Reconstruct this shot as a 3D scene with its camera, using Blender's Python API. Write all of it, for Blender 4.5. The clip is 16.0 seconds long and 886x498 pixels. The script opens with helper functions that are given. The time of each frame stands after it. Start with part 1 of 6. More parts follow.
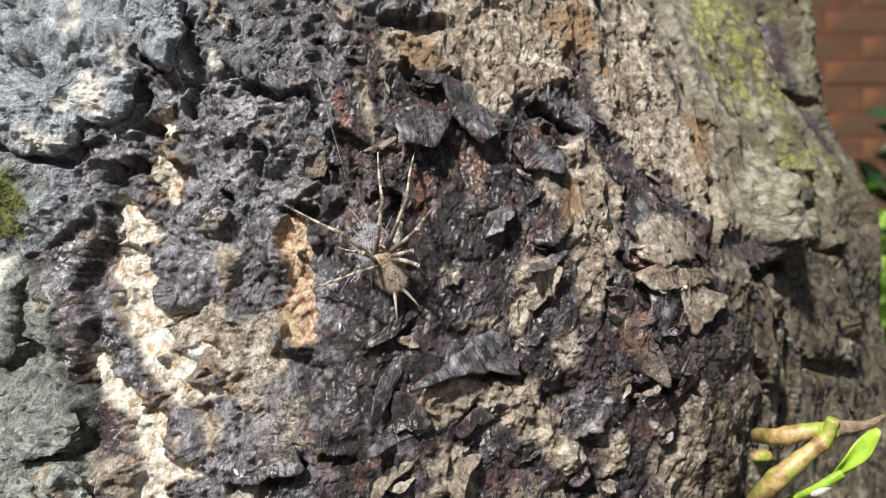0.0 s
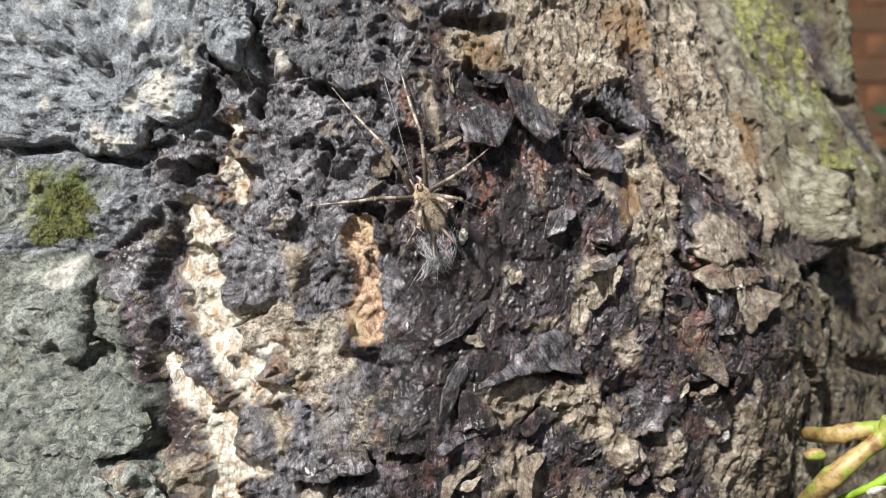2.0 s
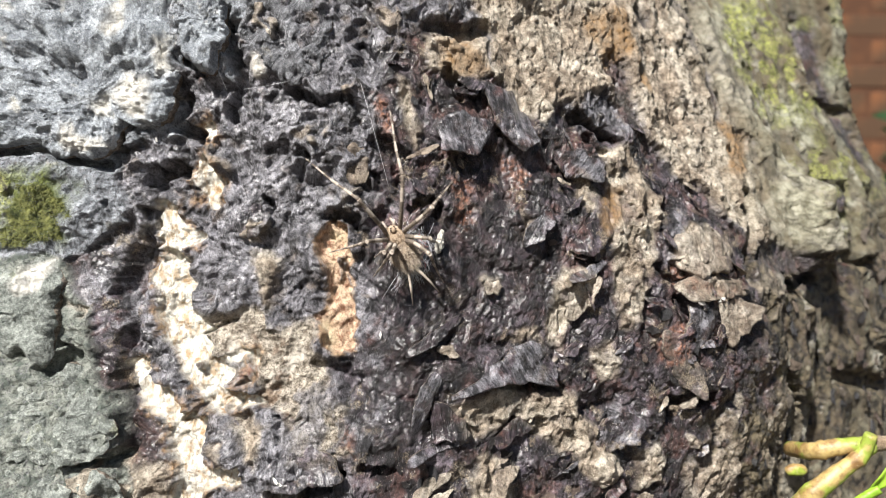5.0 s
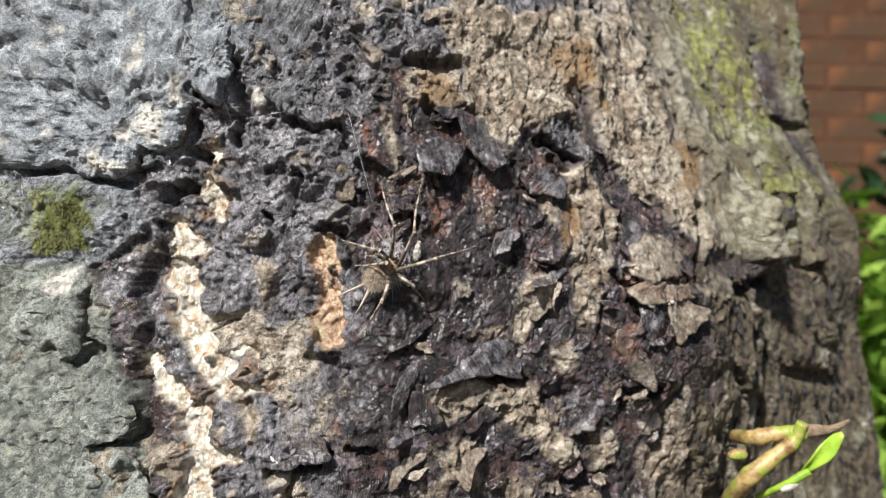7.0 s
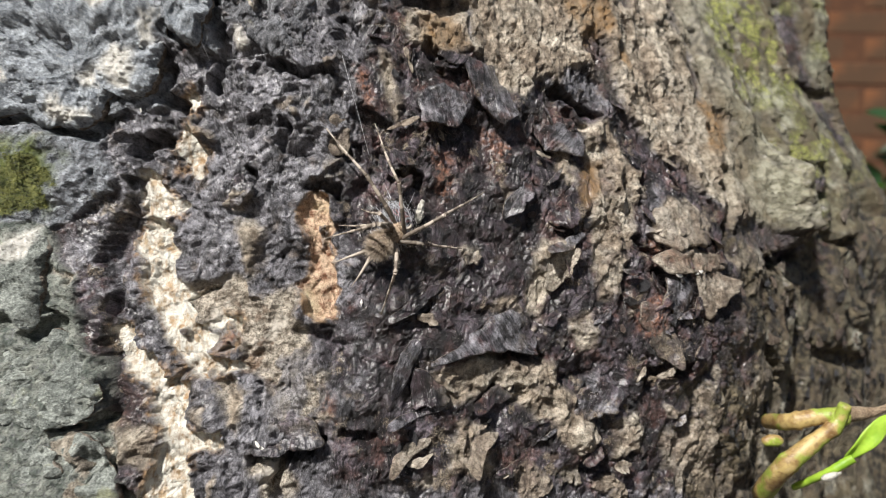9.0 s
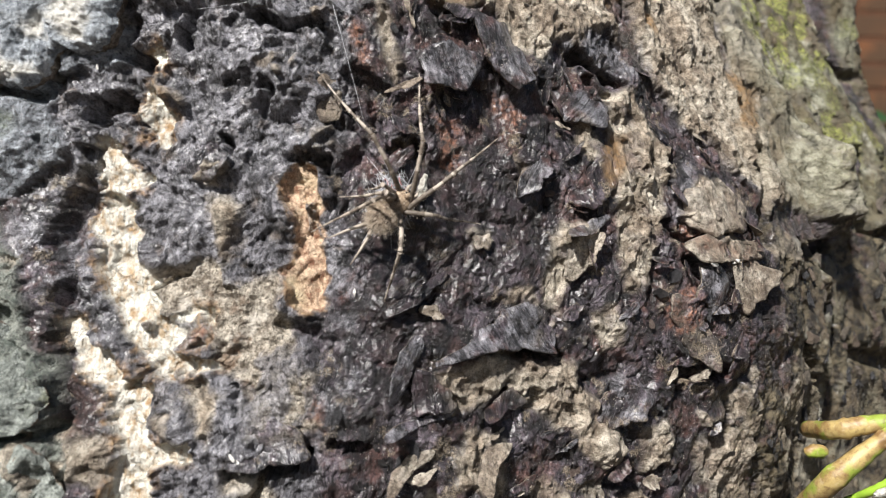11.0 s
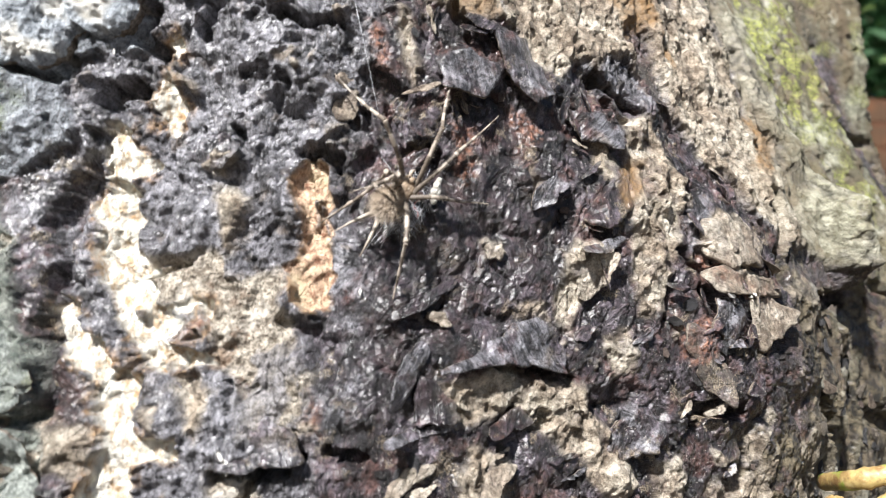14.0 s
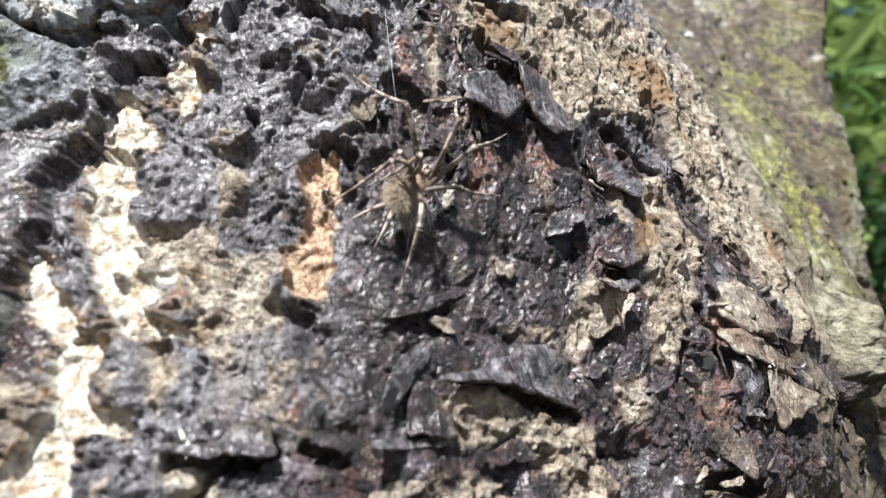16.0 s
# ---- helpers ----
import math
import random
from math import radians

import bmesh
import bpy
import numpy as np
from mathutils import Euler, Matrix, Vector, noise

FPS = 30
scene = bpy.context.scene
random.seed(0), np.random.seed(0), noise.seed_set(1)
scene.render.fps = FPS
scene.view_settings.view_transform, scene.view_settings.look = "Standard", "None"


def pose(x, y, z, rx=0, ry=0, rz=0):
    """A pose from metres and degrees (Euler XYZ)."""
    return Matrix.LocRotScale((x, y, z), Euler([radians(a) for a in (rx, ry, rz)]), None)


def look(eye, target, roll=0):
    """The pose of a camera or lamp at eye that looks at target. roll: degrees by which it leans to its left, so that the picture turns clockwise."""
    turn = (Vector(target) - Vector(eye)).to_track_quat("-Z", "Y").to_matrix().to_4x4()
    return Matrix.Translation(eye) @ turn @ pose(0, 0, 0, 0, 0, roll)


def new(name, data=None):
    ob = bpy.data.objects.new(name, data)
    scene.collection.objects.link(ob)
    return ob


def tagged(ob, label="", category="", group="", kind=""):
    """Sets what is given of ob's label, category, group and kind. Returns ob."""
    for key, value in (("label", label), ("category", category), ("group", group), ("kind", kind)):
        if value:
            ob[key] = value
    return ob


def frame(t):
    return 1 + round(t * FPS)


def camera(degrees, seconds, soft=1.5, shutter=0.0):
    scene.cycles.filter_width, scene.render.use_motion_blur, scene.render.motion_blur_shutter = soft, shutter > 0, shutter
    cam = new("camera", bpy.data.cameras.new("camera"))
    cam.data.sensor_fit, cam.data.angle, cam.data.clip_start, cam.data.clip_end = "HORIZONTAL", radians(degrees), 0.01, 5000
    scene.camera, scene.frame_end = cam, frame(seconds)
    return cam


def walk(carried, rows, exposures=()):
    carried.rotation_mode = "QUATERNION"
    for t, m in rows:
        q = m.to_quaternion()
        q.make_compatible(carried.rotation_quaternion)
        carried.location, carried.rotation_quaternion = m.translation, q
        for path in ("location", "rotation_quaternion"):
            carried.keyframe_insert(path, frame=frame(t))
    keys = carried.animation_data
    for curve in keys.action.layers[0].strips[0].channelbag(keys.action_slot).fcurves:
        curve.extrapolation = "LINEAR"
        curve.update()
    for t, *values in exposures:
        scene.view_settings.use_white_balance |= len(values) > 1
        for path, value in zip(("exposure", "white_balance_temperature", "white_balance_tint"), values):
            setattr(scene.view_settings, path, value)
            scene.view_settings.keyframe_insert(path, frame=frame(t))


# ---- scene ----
cam = camera(55.6, 16.0, soft=0.8, shutter=0.4)
PATH = [
    (0, 0.0000, 0.0000, 0.6000, 90.00, -0.00, -0.00),
    (0.5, -0.0029, -0.0038, 0.5984, 89.95, -0.02, -0.12),
    (1, -0.0037, -0.0098, 0.5984, 89.94, -0.01, -0.14),
    (1.5, -0.0088, -0.0072, 0.6046, 90.14, 0.07, -0.13),
    (2, -0.0127, -0.0006, 0.6003, 89.86, -0.01, -0.02),
    (2.5, -0.0096, 0.0059, 0.5988, 89.79, -0.12, -0.06),
    (3, -0.0073, 0.0024, 0.5993, 89.98, -0.33, -0.31),
    (3.5, -0.0065, 0.0011, 0.5973, 90.07, -0.45, -0.07),
    (4, -0.0073, 0.0046, 0.5967, 89.92, -0.47, -0.17),
    (4.2, -0.0075, 0.0066, 0.5971, 89.97, -0.52, -0.12),
    (6.3, -0.0078, -0.0089, 0.6100, 89.28, -1.34, 0.20),
    (6.5, -0.0016, -0.0092, 0.6063, 89.56, -1.09, 0.23),
    (7, -0.0026, -0.0212, 0.6050, 89.59, -1.12, 0.13),
    (7.5, -0.0034, -0.0221, 0.6041, 89.74, -1.01, -0.11),
    (8, -0.0033, -0.0204, 0.6026, 89.69, -1.00, -0.04),
    (8.5, -0.0048, -0.0173, 0.5989, 89.65, -0.96, -0.12),
    (9, -0.0046, -0.0012, 0.5969, 89.63, -0.93, -0.19),
    (9.2, -0.0046, 0.0049, 0.5963, 89.58, -0.99, -0.14),
    (11.3, -0.0072, 0.0211, 0.5930, 89.94, -1.16, -0.95),
    (11.5, -0.0044, 0.0182, 0.5933, 90.00, -1.22, -0.99),
    (12, -0.0066, 0.0157, 0.5938, 90.39, -1.09, -0.79),
    (12.5, -0.0068, 0.0142, 0.5928, 90.44, -1.06, -0.74),
    (13, -0.0072, 0.0173, 0.5924, 90.58, -1.03, -0.61),
    (13.5, -0.0070, 0.0224, 0.5890, 92.45, -1.80, -0.34),
    (14, -0.0084, 0.0264, 0.5792, 96.05, -3.82, -1.06),
    (14.5, -0.0129, 0.0339, 0.5602, 101.54, -6.41, -2.57),
    (15, -0.0113, 0.0357, 0.5512, 106.96, -8.27, -4.20),
    (15.5, -0.0115, 0.0399, 0.5504, 109.36, -8.80, -4.51),
    (16, -0.0096, 0.0417, 0.5506, 110.14, -8.46, -3.71),
]
EXPOSURES = [(0, 0.62, 6400, 10), (3.2, 0.64, 6400, 10), (4, 0.84, 6400, 10), (6.2, 1.01, 6400, 10), (6.5, 0.99, 6400, 10), (7, 0.62, 6400, 10), (8.5, 0.48, 6400, 10), (9.2, 0.48, 6400, 10), (11.4, 0.70, 6300, 10), (13, 0.76, 6300, 10), (13.5, 0.92, 6250, 10), (14, 1.22, 6150, 10), (14.6, 1.46, 6150, 10), (15.2, 1.48, 6150, 10), (15.6, 1.40, 6150, 10), (16, 1.08, 6150, 10)]
walk(cam, [(t, pose(x, y, z, rx, ry, rz)) for t, x, y, z, rx, ry, rz in PATH], EXPOSURES)
cam.data.dof.use_dof = True
cam.data.dof.focus_distance = 0.160
cam.data.dof.aperture_fstop = 24.0

# ---- daylight: bright haze, the soft sun high over the viewer's left shoulder ----
SUN_UP, SUN_SIDE = 42.0, 27.0
world = bpy.data.worlds.new("world")
scene.world = world
world.use_nodes = True
sky_nodes = world.node_tree.nodes
sky = sky_nodes.new("ShaderNodeTexSky")
sky.sky_type = "NISHITA"
sky.sun_disc = False
sky.sun_elevation = radians(SUN_UP)
sky.sun_rotation = radians(180.0 + SUN_SIDE)
sky.air_density, sky.dust_density = 1.0, 2.0
sky_nodes["Background"].inputs["Strength"].default_value = 0.034
world.node_tree.links.new(sky.outputs["Color"], sky_nodes["Background"].inputs["Color"])
sun = new("sun", bpy.data.lights.new("sun", "SUN"))
sun.data.energy, sun.data.angle, sun.data.color = 5.2, radians(3.5), (1.0, 0.955, 0.90)
side, up = radians(SUN_SIDE), radians(SUN_UP)
sun.matrix_world = look((-math.sin(side) * math.cos(up) * 5, -math.cos(side) * math.cos(up) * 5, math.sin(up) * 5), (0, 0, 0))


# ---- noise in trunk coordinates (mm) ----
def lattice(ix, iy, seed):
    n = (ix.astype(np.int64) * 374761393 + iy.astype(np.int64) * 668265263 + seed * 974711) & 0xFFFFFFFF
    n = ((n ^ (n >> 13)) * 1274126177) & 0xFFFFFFFF
    n = ((n ^ (n >> 16)) * 2246822519) & 0xFFFFFFFF
    return ((n ^ (n >> 15)) & 0xFFFFFF) / float(0xFFFFFF)


def value_noise(x, y, seed):
    ix, iy = np.floor(x), np.floor(y)
    fx, fy = x - ix, y - iy
    fx, fy = fx * fx * fx * (fx * (fx * 6 - 15) + 10), fy * fy * fy * (fy * (fy * 6 - 15) + 10)
    a, b = lattice(ix, iy, seed), lattice(ix + 1, iy, seed)
    c, d = lattice(ix, iy + 1, seed), lattice(ix + 1, iy + 1, seed)
    return 2 * ((a * (1 - fx) + b * fx) * (1 - fy) + (c * (1 - fx) + d * fx) * fy) - 1


def fractal(u, v, size, octaves, seed, tall=1.0):
    total, gain = 0.0, 1.0
    for k in range(octaves):
        s = size / 2 ** k
        x, y = u / s, v / (s * tall)
        if tall < 2:
            a = 0.5 + 0.9 * k
            x, y = math.cos(a) * x - math.sin(a) * y, math.sin(a) * x + math.cos(a) * y
        total = total + gain * value_noise(x + 17.3 * k, y + 5.1 * k, seed + k)
        gain *= 0.5
    return total


def cells(u, v, size, seed, tall=1.0):
    """Distance to the nearest scattered point (in cells), to the second one, and the nearest one's own number."""
    x, y = u / size, v / (size * tall)
    ix, iy = np.floor(x), np.floor(y)
    first, second, own = np.full(x.shape, 9.0), np.full(x.shape, 9.0), np.zeros(x.shape)
    for dx in (-1, 0, 1):
        for dy in (-1, 0, 1):
            px = ix + dx + lattice(ix + dx, iy + dy, seed)
            py = iy + dy + lattice(ix + dx, iy + dy, seed + 1)
            d = np.hypot(px - x, py - y)
            near = d < first
            second = np.where(near, first, np.minimum(second, d))
            own = np.where(near, lattice(ix + dx, iy + dy, seed + 2), own)
            first = np.where(near, d, first)
    return first, second, own


def shingles(u, v, size, seed, tall=1.0):
    """Overlapping scales: each leans its own way; the highest one at a place shows. Height and the showing one's own number."""
    x, y = u / size, v / (size * tall)
    ix, iy = np.floor(x), np.floor(y)
    best, own = np.full(x.shape, -9.0), np.zeros(x.shape)
    for dx in (-1, 0, 1):
        for dy in (-1, 0, 1):
            jx, jy = ix + dx, iy + dy
            px, py = x - jx - lattice(jx, jy, seed), y - jy - lattice(jx, jy, seed + 1)
            lean, turn = 0.35 + 0.75 * lattice(jx, jy, seed + 3), 6.2832 * lattice(jx, jy, seed + 4)
            far = np.hypot(px, py)
            h = 0.9 * lattice(jx, jy, seed + 2) + lean * (px * np.cos(turn) + py * np.sin(turn)) - 3.5 * np.clip(far - 0.62, 0, 2) - 0.25 * far * far
            top = h > best
            own = np.where(top, lattice(jx, jy, seed + 5), own)
            best = np.where(top, h, best)
    return best, own


def step(a, b, x):
    k = np.clip((x - a) / (b - a), 0, 1)
    return k * k * (3 - 2 * k)


def inside(u, v, outline):
    """Signed distance to a closed outline in mm, positive inside."""
    pts = np.array(outline, float)
    out = np.full(u.shape, -60.0)
    lo, hi = pts.min(0) - 9, pts.max(0) + 9
    pick = (u > lo[0]) & (u < hi[0]) & (v > lo[1]) & (v < hi[1])
    if not pick.any():
        return out
    x, y = u[pick], v[pick]
    best, odd = np.full(x.shape, 1e9), np.zeros(x.shape, bool)
    for (ax, ay), (bx, by) in zip(pts, np.roll(pts, -1, 0)):
        ex, ey = bx - ax, by - ay
        k = np.clip(((x - ax) * ex + (y - ay) * ey) / (ex * ex + ey * ey + 1e-9), 0, 1)
        best = np.minimum(best, np.hypot(x - ax - k * ex, y - ay - k * ey))
        cross = (ay > y) != (by > y)
        odd ^= cross & (x < (bx - ax) * (y - ay) / (by - ay + 1e-12) + ax)
    out[pick] = np.where(odd, best, -best)
    return out


def stroke(u, v, line, half):
    """How far within half a width of a bent line, in mm (negative outside)."""
    pts = np.array(line, float)
    out = np.full(u.shape, -60.0)
    lo, hi = pts.min(0) - half - 9, pts.max(0) + half + 9
    pick = (u > lo[0]) & (u < hi[0]) & (v > lo[1]) & (v < hi[1])
    x, y = u[pick], v[pick]
    best = np.full(x.shape, 1e9)
    for (ax, ay), (bx, by) in zip(pts[:-1], pts[1:]):
        ex, ey = bx - ax, by - ay
        k = np.clip(((x - ax) * ex + (y - ay) * ey) / (ex * ex + ey * ey + 1e-9), 0, 1)
        best = np.minimum(best, np.hypot(x - ax - k * ex, y - ay - k * ey))
    out[pick] = half - best
    return out


# ---- the trunk's smooth form ----
AXIS_X, AXIS_Y = -0.02, 0.36          # centre of the trunk in plan
SHAPE = (0.19861, -0.03957, 0.01117, -0.06791, 0.06887, -0.00680, -0.00770, -0.00118, 0.00346, -0.00022, -0.02296, 0.01970, 0.00063)
SWELLS = [(-65, 25, 0.56), (-65, -35, 1.68), (-30, 25, 0.22), (-40, -38, -1.14), (-35, -5, -1.08), (5, 30, 3.63), (5, 0, -1.26), (5, -35, 1.40), (50, 30, -1.35), (45, 0, -1.30), (50, -35, -3.09), (95, 35, -3.80), (85, 0, 0.72), (130, 10, -0.74), (170, 30, 1.12), (75, -15, 4.16), (150, 60, -0.00), (150, -25, 0.01), (185, -40, -0.23), (185, -10, 1.98), (185, 20, 0.32), (185, 50, -0.29), (185, 80, 0.33), (185, 115, -0.27), (185, 150, -0.07), (225, -30, -4.10), (225, 10, 5.58), (225, 50, -3.00), (225, 90, 3.56), (225, 130, -1.09), (150, 100, -0.00)]                   # broad bulges and hollows: u, v, height (mm)


def trunk_radius(u, v):
    """Radius of the trunk in metres. u: round it from the front, v: height over 0.6 m (both mm)."""
    turn = np.asarray(u, float) / 200.0
    v = np.asarray(v, float)
    a = np.clip(turn, -0.36, 1.11)
    w = np.clip(v, -62.0, 170.0) / 50.0
    terms = (1, a, a * a, a ** 3, a ** 4, w, w * a, w * a * a, w * a ** 3, w * w, w * w * a, w * w * a * a, w ** 3 * a * a)
    r = sum(c * f for c, f in zip(SHAPE, terms))
    for cu, cv, h in SWELLS:
        r = r + 0.001 * h * np.exp(-((u - cu) ** 2 + (v - cv) ** 2) / (2 * 20.0 ** 2))
    back = np.clip((np.abs(turn - 0.4) - 1.1) / 1.2, 0, 1)
    r = r * (1 - back) + 0.19 * back
    low = np.clip(-62.0 - v, 0, 600) * 0.001
    return r + 0.35 * low * low + 0.06 * low


def on_trunk(u, v, out=0.0):
    """World place of trunk coordinates, out mm proud of the smooth trunk."""
    turn = np.asarray(u, float) / 200.0
    r = trunk_radius(u, v) + np.asarray(out, float) * 0.001
    return np.stack([AXIS_X + r * np.sin(turn), AXIS_Y - r * np.cos(turn), 0.6 + np.asarray(v, float) * 0.001 + 0 * r], -1)


# ---- what covers the trunk where: closed outlines, and bent lines with a half width (mm) ----
AREAS = {}
HOLLOWS, KNOBS = [], []


def area(kind, outline):
    AREAS.setdefault(kind, []).append(outline)


def band(kind, line, half):
    AREAS.setdefault(kind, []).append((line, half))


def hollow(line, half, deep):
    HOLLOWS.append((line, half, deep))


def knob(line, half, tall):
    KNOBS.append((line, half, tall))


# pale wood laid bare
area("bare", [(-33, 18.9), (-31.1, 16.8), (-30.3, 14.2), (-29, 13.2), (-29.5, 9), (-31.7, 8.7), (-33.4, 11.1), (-34.8, 13.7), (-34.4, 16.8)])
area("bare", [(-33.3, 24.6), (-31.3, 25.2), (-30.5, 23.1), (-31.7, 21.6), (-33, 22.4)])
area("bare", [(-40.1, 8.9), (-37, 8.6), (-35.5, 5.8), (-32.9, 3), (-33.5, 1.4), (-36.8, 1.1), (-37.2, -0.9), (-39.4, -1), (-41.3, 3.2), (-41.7, 6.1)])
area("bare", [(-41, -1), (-36.6, -0.9), (-34.6, -7.1), (-33.7, -11.2), (-30.8, -13.5), (-30.3, -16.3), (-28.9, -17.6), (-29.3, -20.4), (-27.5, -22.9), (-24.8, -24.6), (-20.4, -25.4), (-19, -27.4), (-28.3, -27.7), (-31.4, -24.1), (-33.9, -21.3), (-36.2, -16.3), (-38.1, -13.3), (-39.2, -8.2), (-40.6, -5.1)])
area("bare", [(-29, -18.4), (-24.3, -17.4), (-20.2, -18.2), (-21.1, -21.4), (-23.9, -22.9), (-27.6, -22.4)])
area("bare", [(-43.2, -18.5), (-41.5, -17.9), (-39.2, -21.8), (-35.4, -24.1), (-33.6, -27.4), (-34.5, -29.7), (-36.8, -28.8), (-38.4, -26.2), (-40.9, -23.4), (-42.6, -22.2)])
area("bare", [(-33.7, -28.7), (-28.9, -29.3), (-28.3, -33.1), (-28.7, -36.9), (-27.7, -41.7), (-28.3, -44.6), (-28.7, -49), (-33.9, -48.7), (-33.6, -42.4), (-32.5, -39.7), (-33.3, -34.9), (-34.8, -31.6)])
area("bare", [(-28.6, -37.5), (-23.6, -37), (-23.8, -40.6), (-27.8, -42.4)])
area("bare", [(-32.9, -43.4), (-29.5, -43.1), (-28.1, -49), (-26.8, -54.6), (-26.7, -59.7), (-32, -60.5), (-35.9, -50.4), (-34.2, -45.8)])
area("bare", [(-44.2, -18.6), (-41.4, -18.4), (-37.9, -24.5), (-37.2, -28.7), (-39, -27.4), (-41.4, -22.6)])
# orange, worm-eaten wood in the narrow strip
area("rusty", [(-10.8, 4.7), (-9.1, 6.5), (-6, 5.6), (-5, 2.4), (-5.2, -7.1), (-4.5, -13.4), (-3.4, -16.5), (-5.5, -18.8), (-8, -17.4), (-11.2, -14), (-12.5, -12.6), (-10, -10.4), (-8.8, -6), (-9.5, -0.8), (-10.9, 2.4)])
# dull tan bark with its grain
area("pale", [(-33.5, -11.8), (-23.7, -10.4), (-18.7, -11.8), (-12.2, -12.9), (-11, -17.4), (-13.3, -22.5), (-18.1, -22.9), (-21.4, -17.4), (-29.1, -17.4)])
area("pale", [(-20.4, -18.4), (-11, -17.4), (-9.1, -22.5), (-11.5, -28.1), (-18.8, -27.9), (-20.9, -25.4)])
area("pale", [(-10.5, -28.7), (-6, -28), (-4.7, -36.5), (-8.5, -38.1), (-12.6, -36.3)])
area("pale", [(-24.9, -28.8), (-20.7, -28.6), (-18.8, -35.2), (-21, -37.1), (-22.7, -33.2)])
area("pale", [(-18.9, -42.6), (-13.5, -41.6), (-10.1, -47.4), (-12.3, -52.3), (-15.2, -51.2)])
area("pale", [(-16.9, -27.4), (-9.2, -26.5), (-5.1, -31.6), (-8.7, -37.4), (-14.5, -36.2)])
area("pale", [(-20.6, -13.3), (-11.7, -14.3), (-9.4, -21.5), (-15.2, -23.4), (-20.2, -21.4)])
area("pale", [(-38.1, -35.8), (-33.7, -36.8), (-33.3, -43.3), (-37, -44.1)])
# grainy beige crust
area("crust", [(15.4, 59.2), (22.2, 44.7), (23.3, 36.2), (28.4, 29.4), (35.5, 28.2), (43.8, 34.1), (54.6, 37.2), (63, 31.3), (69.5, 25), (82.9, 14.8), (101, 7.1), (104.1, -4), (153.6, -9.4), (220.2, 11.4), (222.2, 36.3), (222.1, 56.1), (222.1, 96.9)])
area("crust", [(56.4, 15.7), (70.3, 13.3), (64.1, 4.5), (61, -4), (58.7, -12.8), (53.5, -14.7), (52.4, -5.2), (54.1, 4.3)])
area("crust", [(52.8, 23.5), (59.4, 25.3), (64.6, 17.1), (67.7, 12.1), (61.2, -5.2), (52.1, -12.2), (50.4, 1.9), (53.9, 12.9), (50.2, 17.7)])
area("crust", [(42.6, 19.7), (48.5, 16.3), (47.8, 11.4), (42.7, 12.5)])
area("crust", [(73.3, 6.9), (93.7, 8.1), (92, 0.3), (75.7, -4.3), (67.5, -0.6)])
area("crust", [(38.9, -2.2), (46.4, -4), (42.1, -10.8), (39.2, -18.7), (35.3, -16.3), (36.4, -7.4)])
area("crust", [(14.9, -28.3), (18.8, -26.3), (30.9, -26.1), (40.1, -28.7), (47.3, -35.1), (46.2, -41), (37.9, -39.4), (33.3, -34), (27, -32.3), (21, -35), (16.8, -33.1)])
area("crust", [(44.1, -38.9), (48.7, -38.1), (52, -41.3), (51.3, -45.9), (46.9, -46.3), (42.7, -42.4)])
area("crust", [(20.1, -5), (23.9, -3.9), (24.1, -6.4), (20.9, -7.4)])
area("crust", [(27.4, -14.5), (33.1, -14), (34.3, -18.5), (30.5, -17.3), (27.4, -16.1)])
area("crust", [(45.7, -18.9), (50.6, -17.9), (51.2, -24.9), (47, -25.9)])
area("crust", [(3.2, 35), (5.7, 34.1), (8.3, 23.2), (6.6, 20.9), (5, 25.2)])
area("crust", [(8.2, 43.6), (19.9, 47.7), (23.5, 37.2), (15.8, 36.2), (9.9, 37.9)])
area("crust", [(-23.6, 36.4), (-21.9, 37.3), (-21.4, 33.7), (-22.8, 33.2)])
area("crust", [(-22.2, 0.2), (-18.7, 0.7), (-19, -5), (-20.8, -10.2), (-22.5, -5)])
area("crust", [(-22.4, -31.3), (-19, -31.8), (-19.2, -36.2), (-21.1, -36.1)])
area("crust", [(57.2, -40.6), (63.3, -39.9), (65.3, -47.4), (58.9, -47.9)])
area("crust", [(100.4, -37.4), (118.5, -36.9), (123.3, -46), (104.6, -44.8)])
area("crust", [(70.1, -44.2), (85.2, -42.1), (91.4, -50.9), (82.9, -56.1), (72.5, -52)])
area("crust", [(18.7, -39), (26.9, -38.8), (25.6, -48.2), (18.7, -47.5)])
area("crust", [(-41.4, -36.6), (-34.4, -37.7), (-33.6, -41.5), (-36.2, -44.1), (-39.7, -42.2)])
# blue-grey lichen skin and its chalky patches
area("grey", [(-79.1, 69), (-21.7, 76.6), (-23.4, 53.2), (-25.4, 44.4), (-27.9, 32.1), (-36.3, 34.2), (-37.3, 22.1), (-47, 19.4), (-69.6, 16.4), (-98.6, 15.5)])
area("grey", [(-90.8, 15.4), (-65.5, 18.9), (-47, 18.2), (-45.7, 5), (-53.9, -1.1), (-89.3, -3.3)])
area("chalk", [(-44.8, 33), (-40.7, 32.2), (-40, 28.1), (-41.7, 24.4), (-44.3, 24.4), (-45.3, 28.9)])
area("chalk", [(-47.1, 29.4), (-44.8, 31.5), (-42.4, 31.9), (-41.2, 29.1), (-42.5, 25.4), (-44.3, 24.9), (-45.8, 26.9)])
area("chalk", [(-53.3, 22.4), (-51.7, 23.5), (-49.9, 21.2), (-47.7, 20.9), (-47.3, 19.2), (-50.9, 18.1), (-54, 18.5), (-54.6, 20)])
area("chalk", [(-49.8, 27), (-47.8, 28.4), (-47.3, 25.8), (-49, 25.2)])
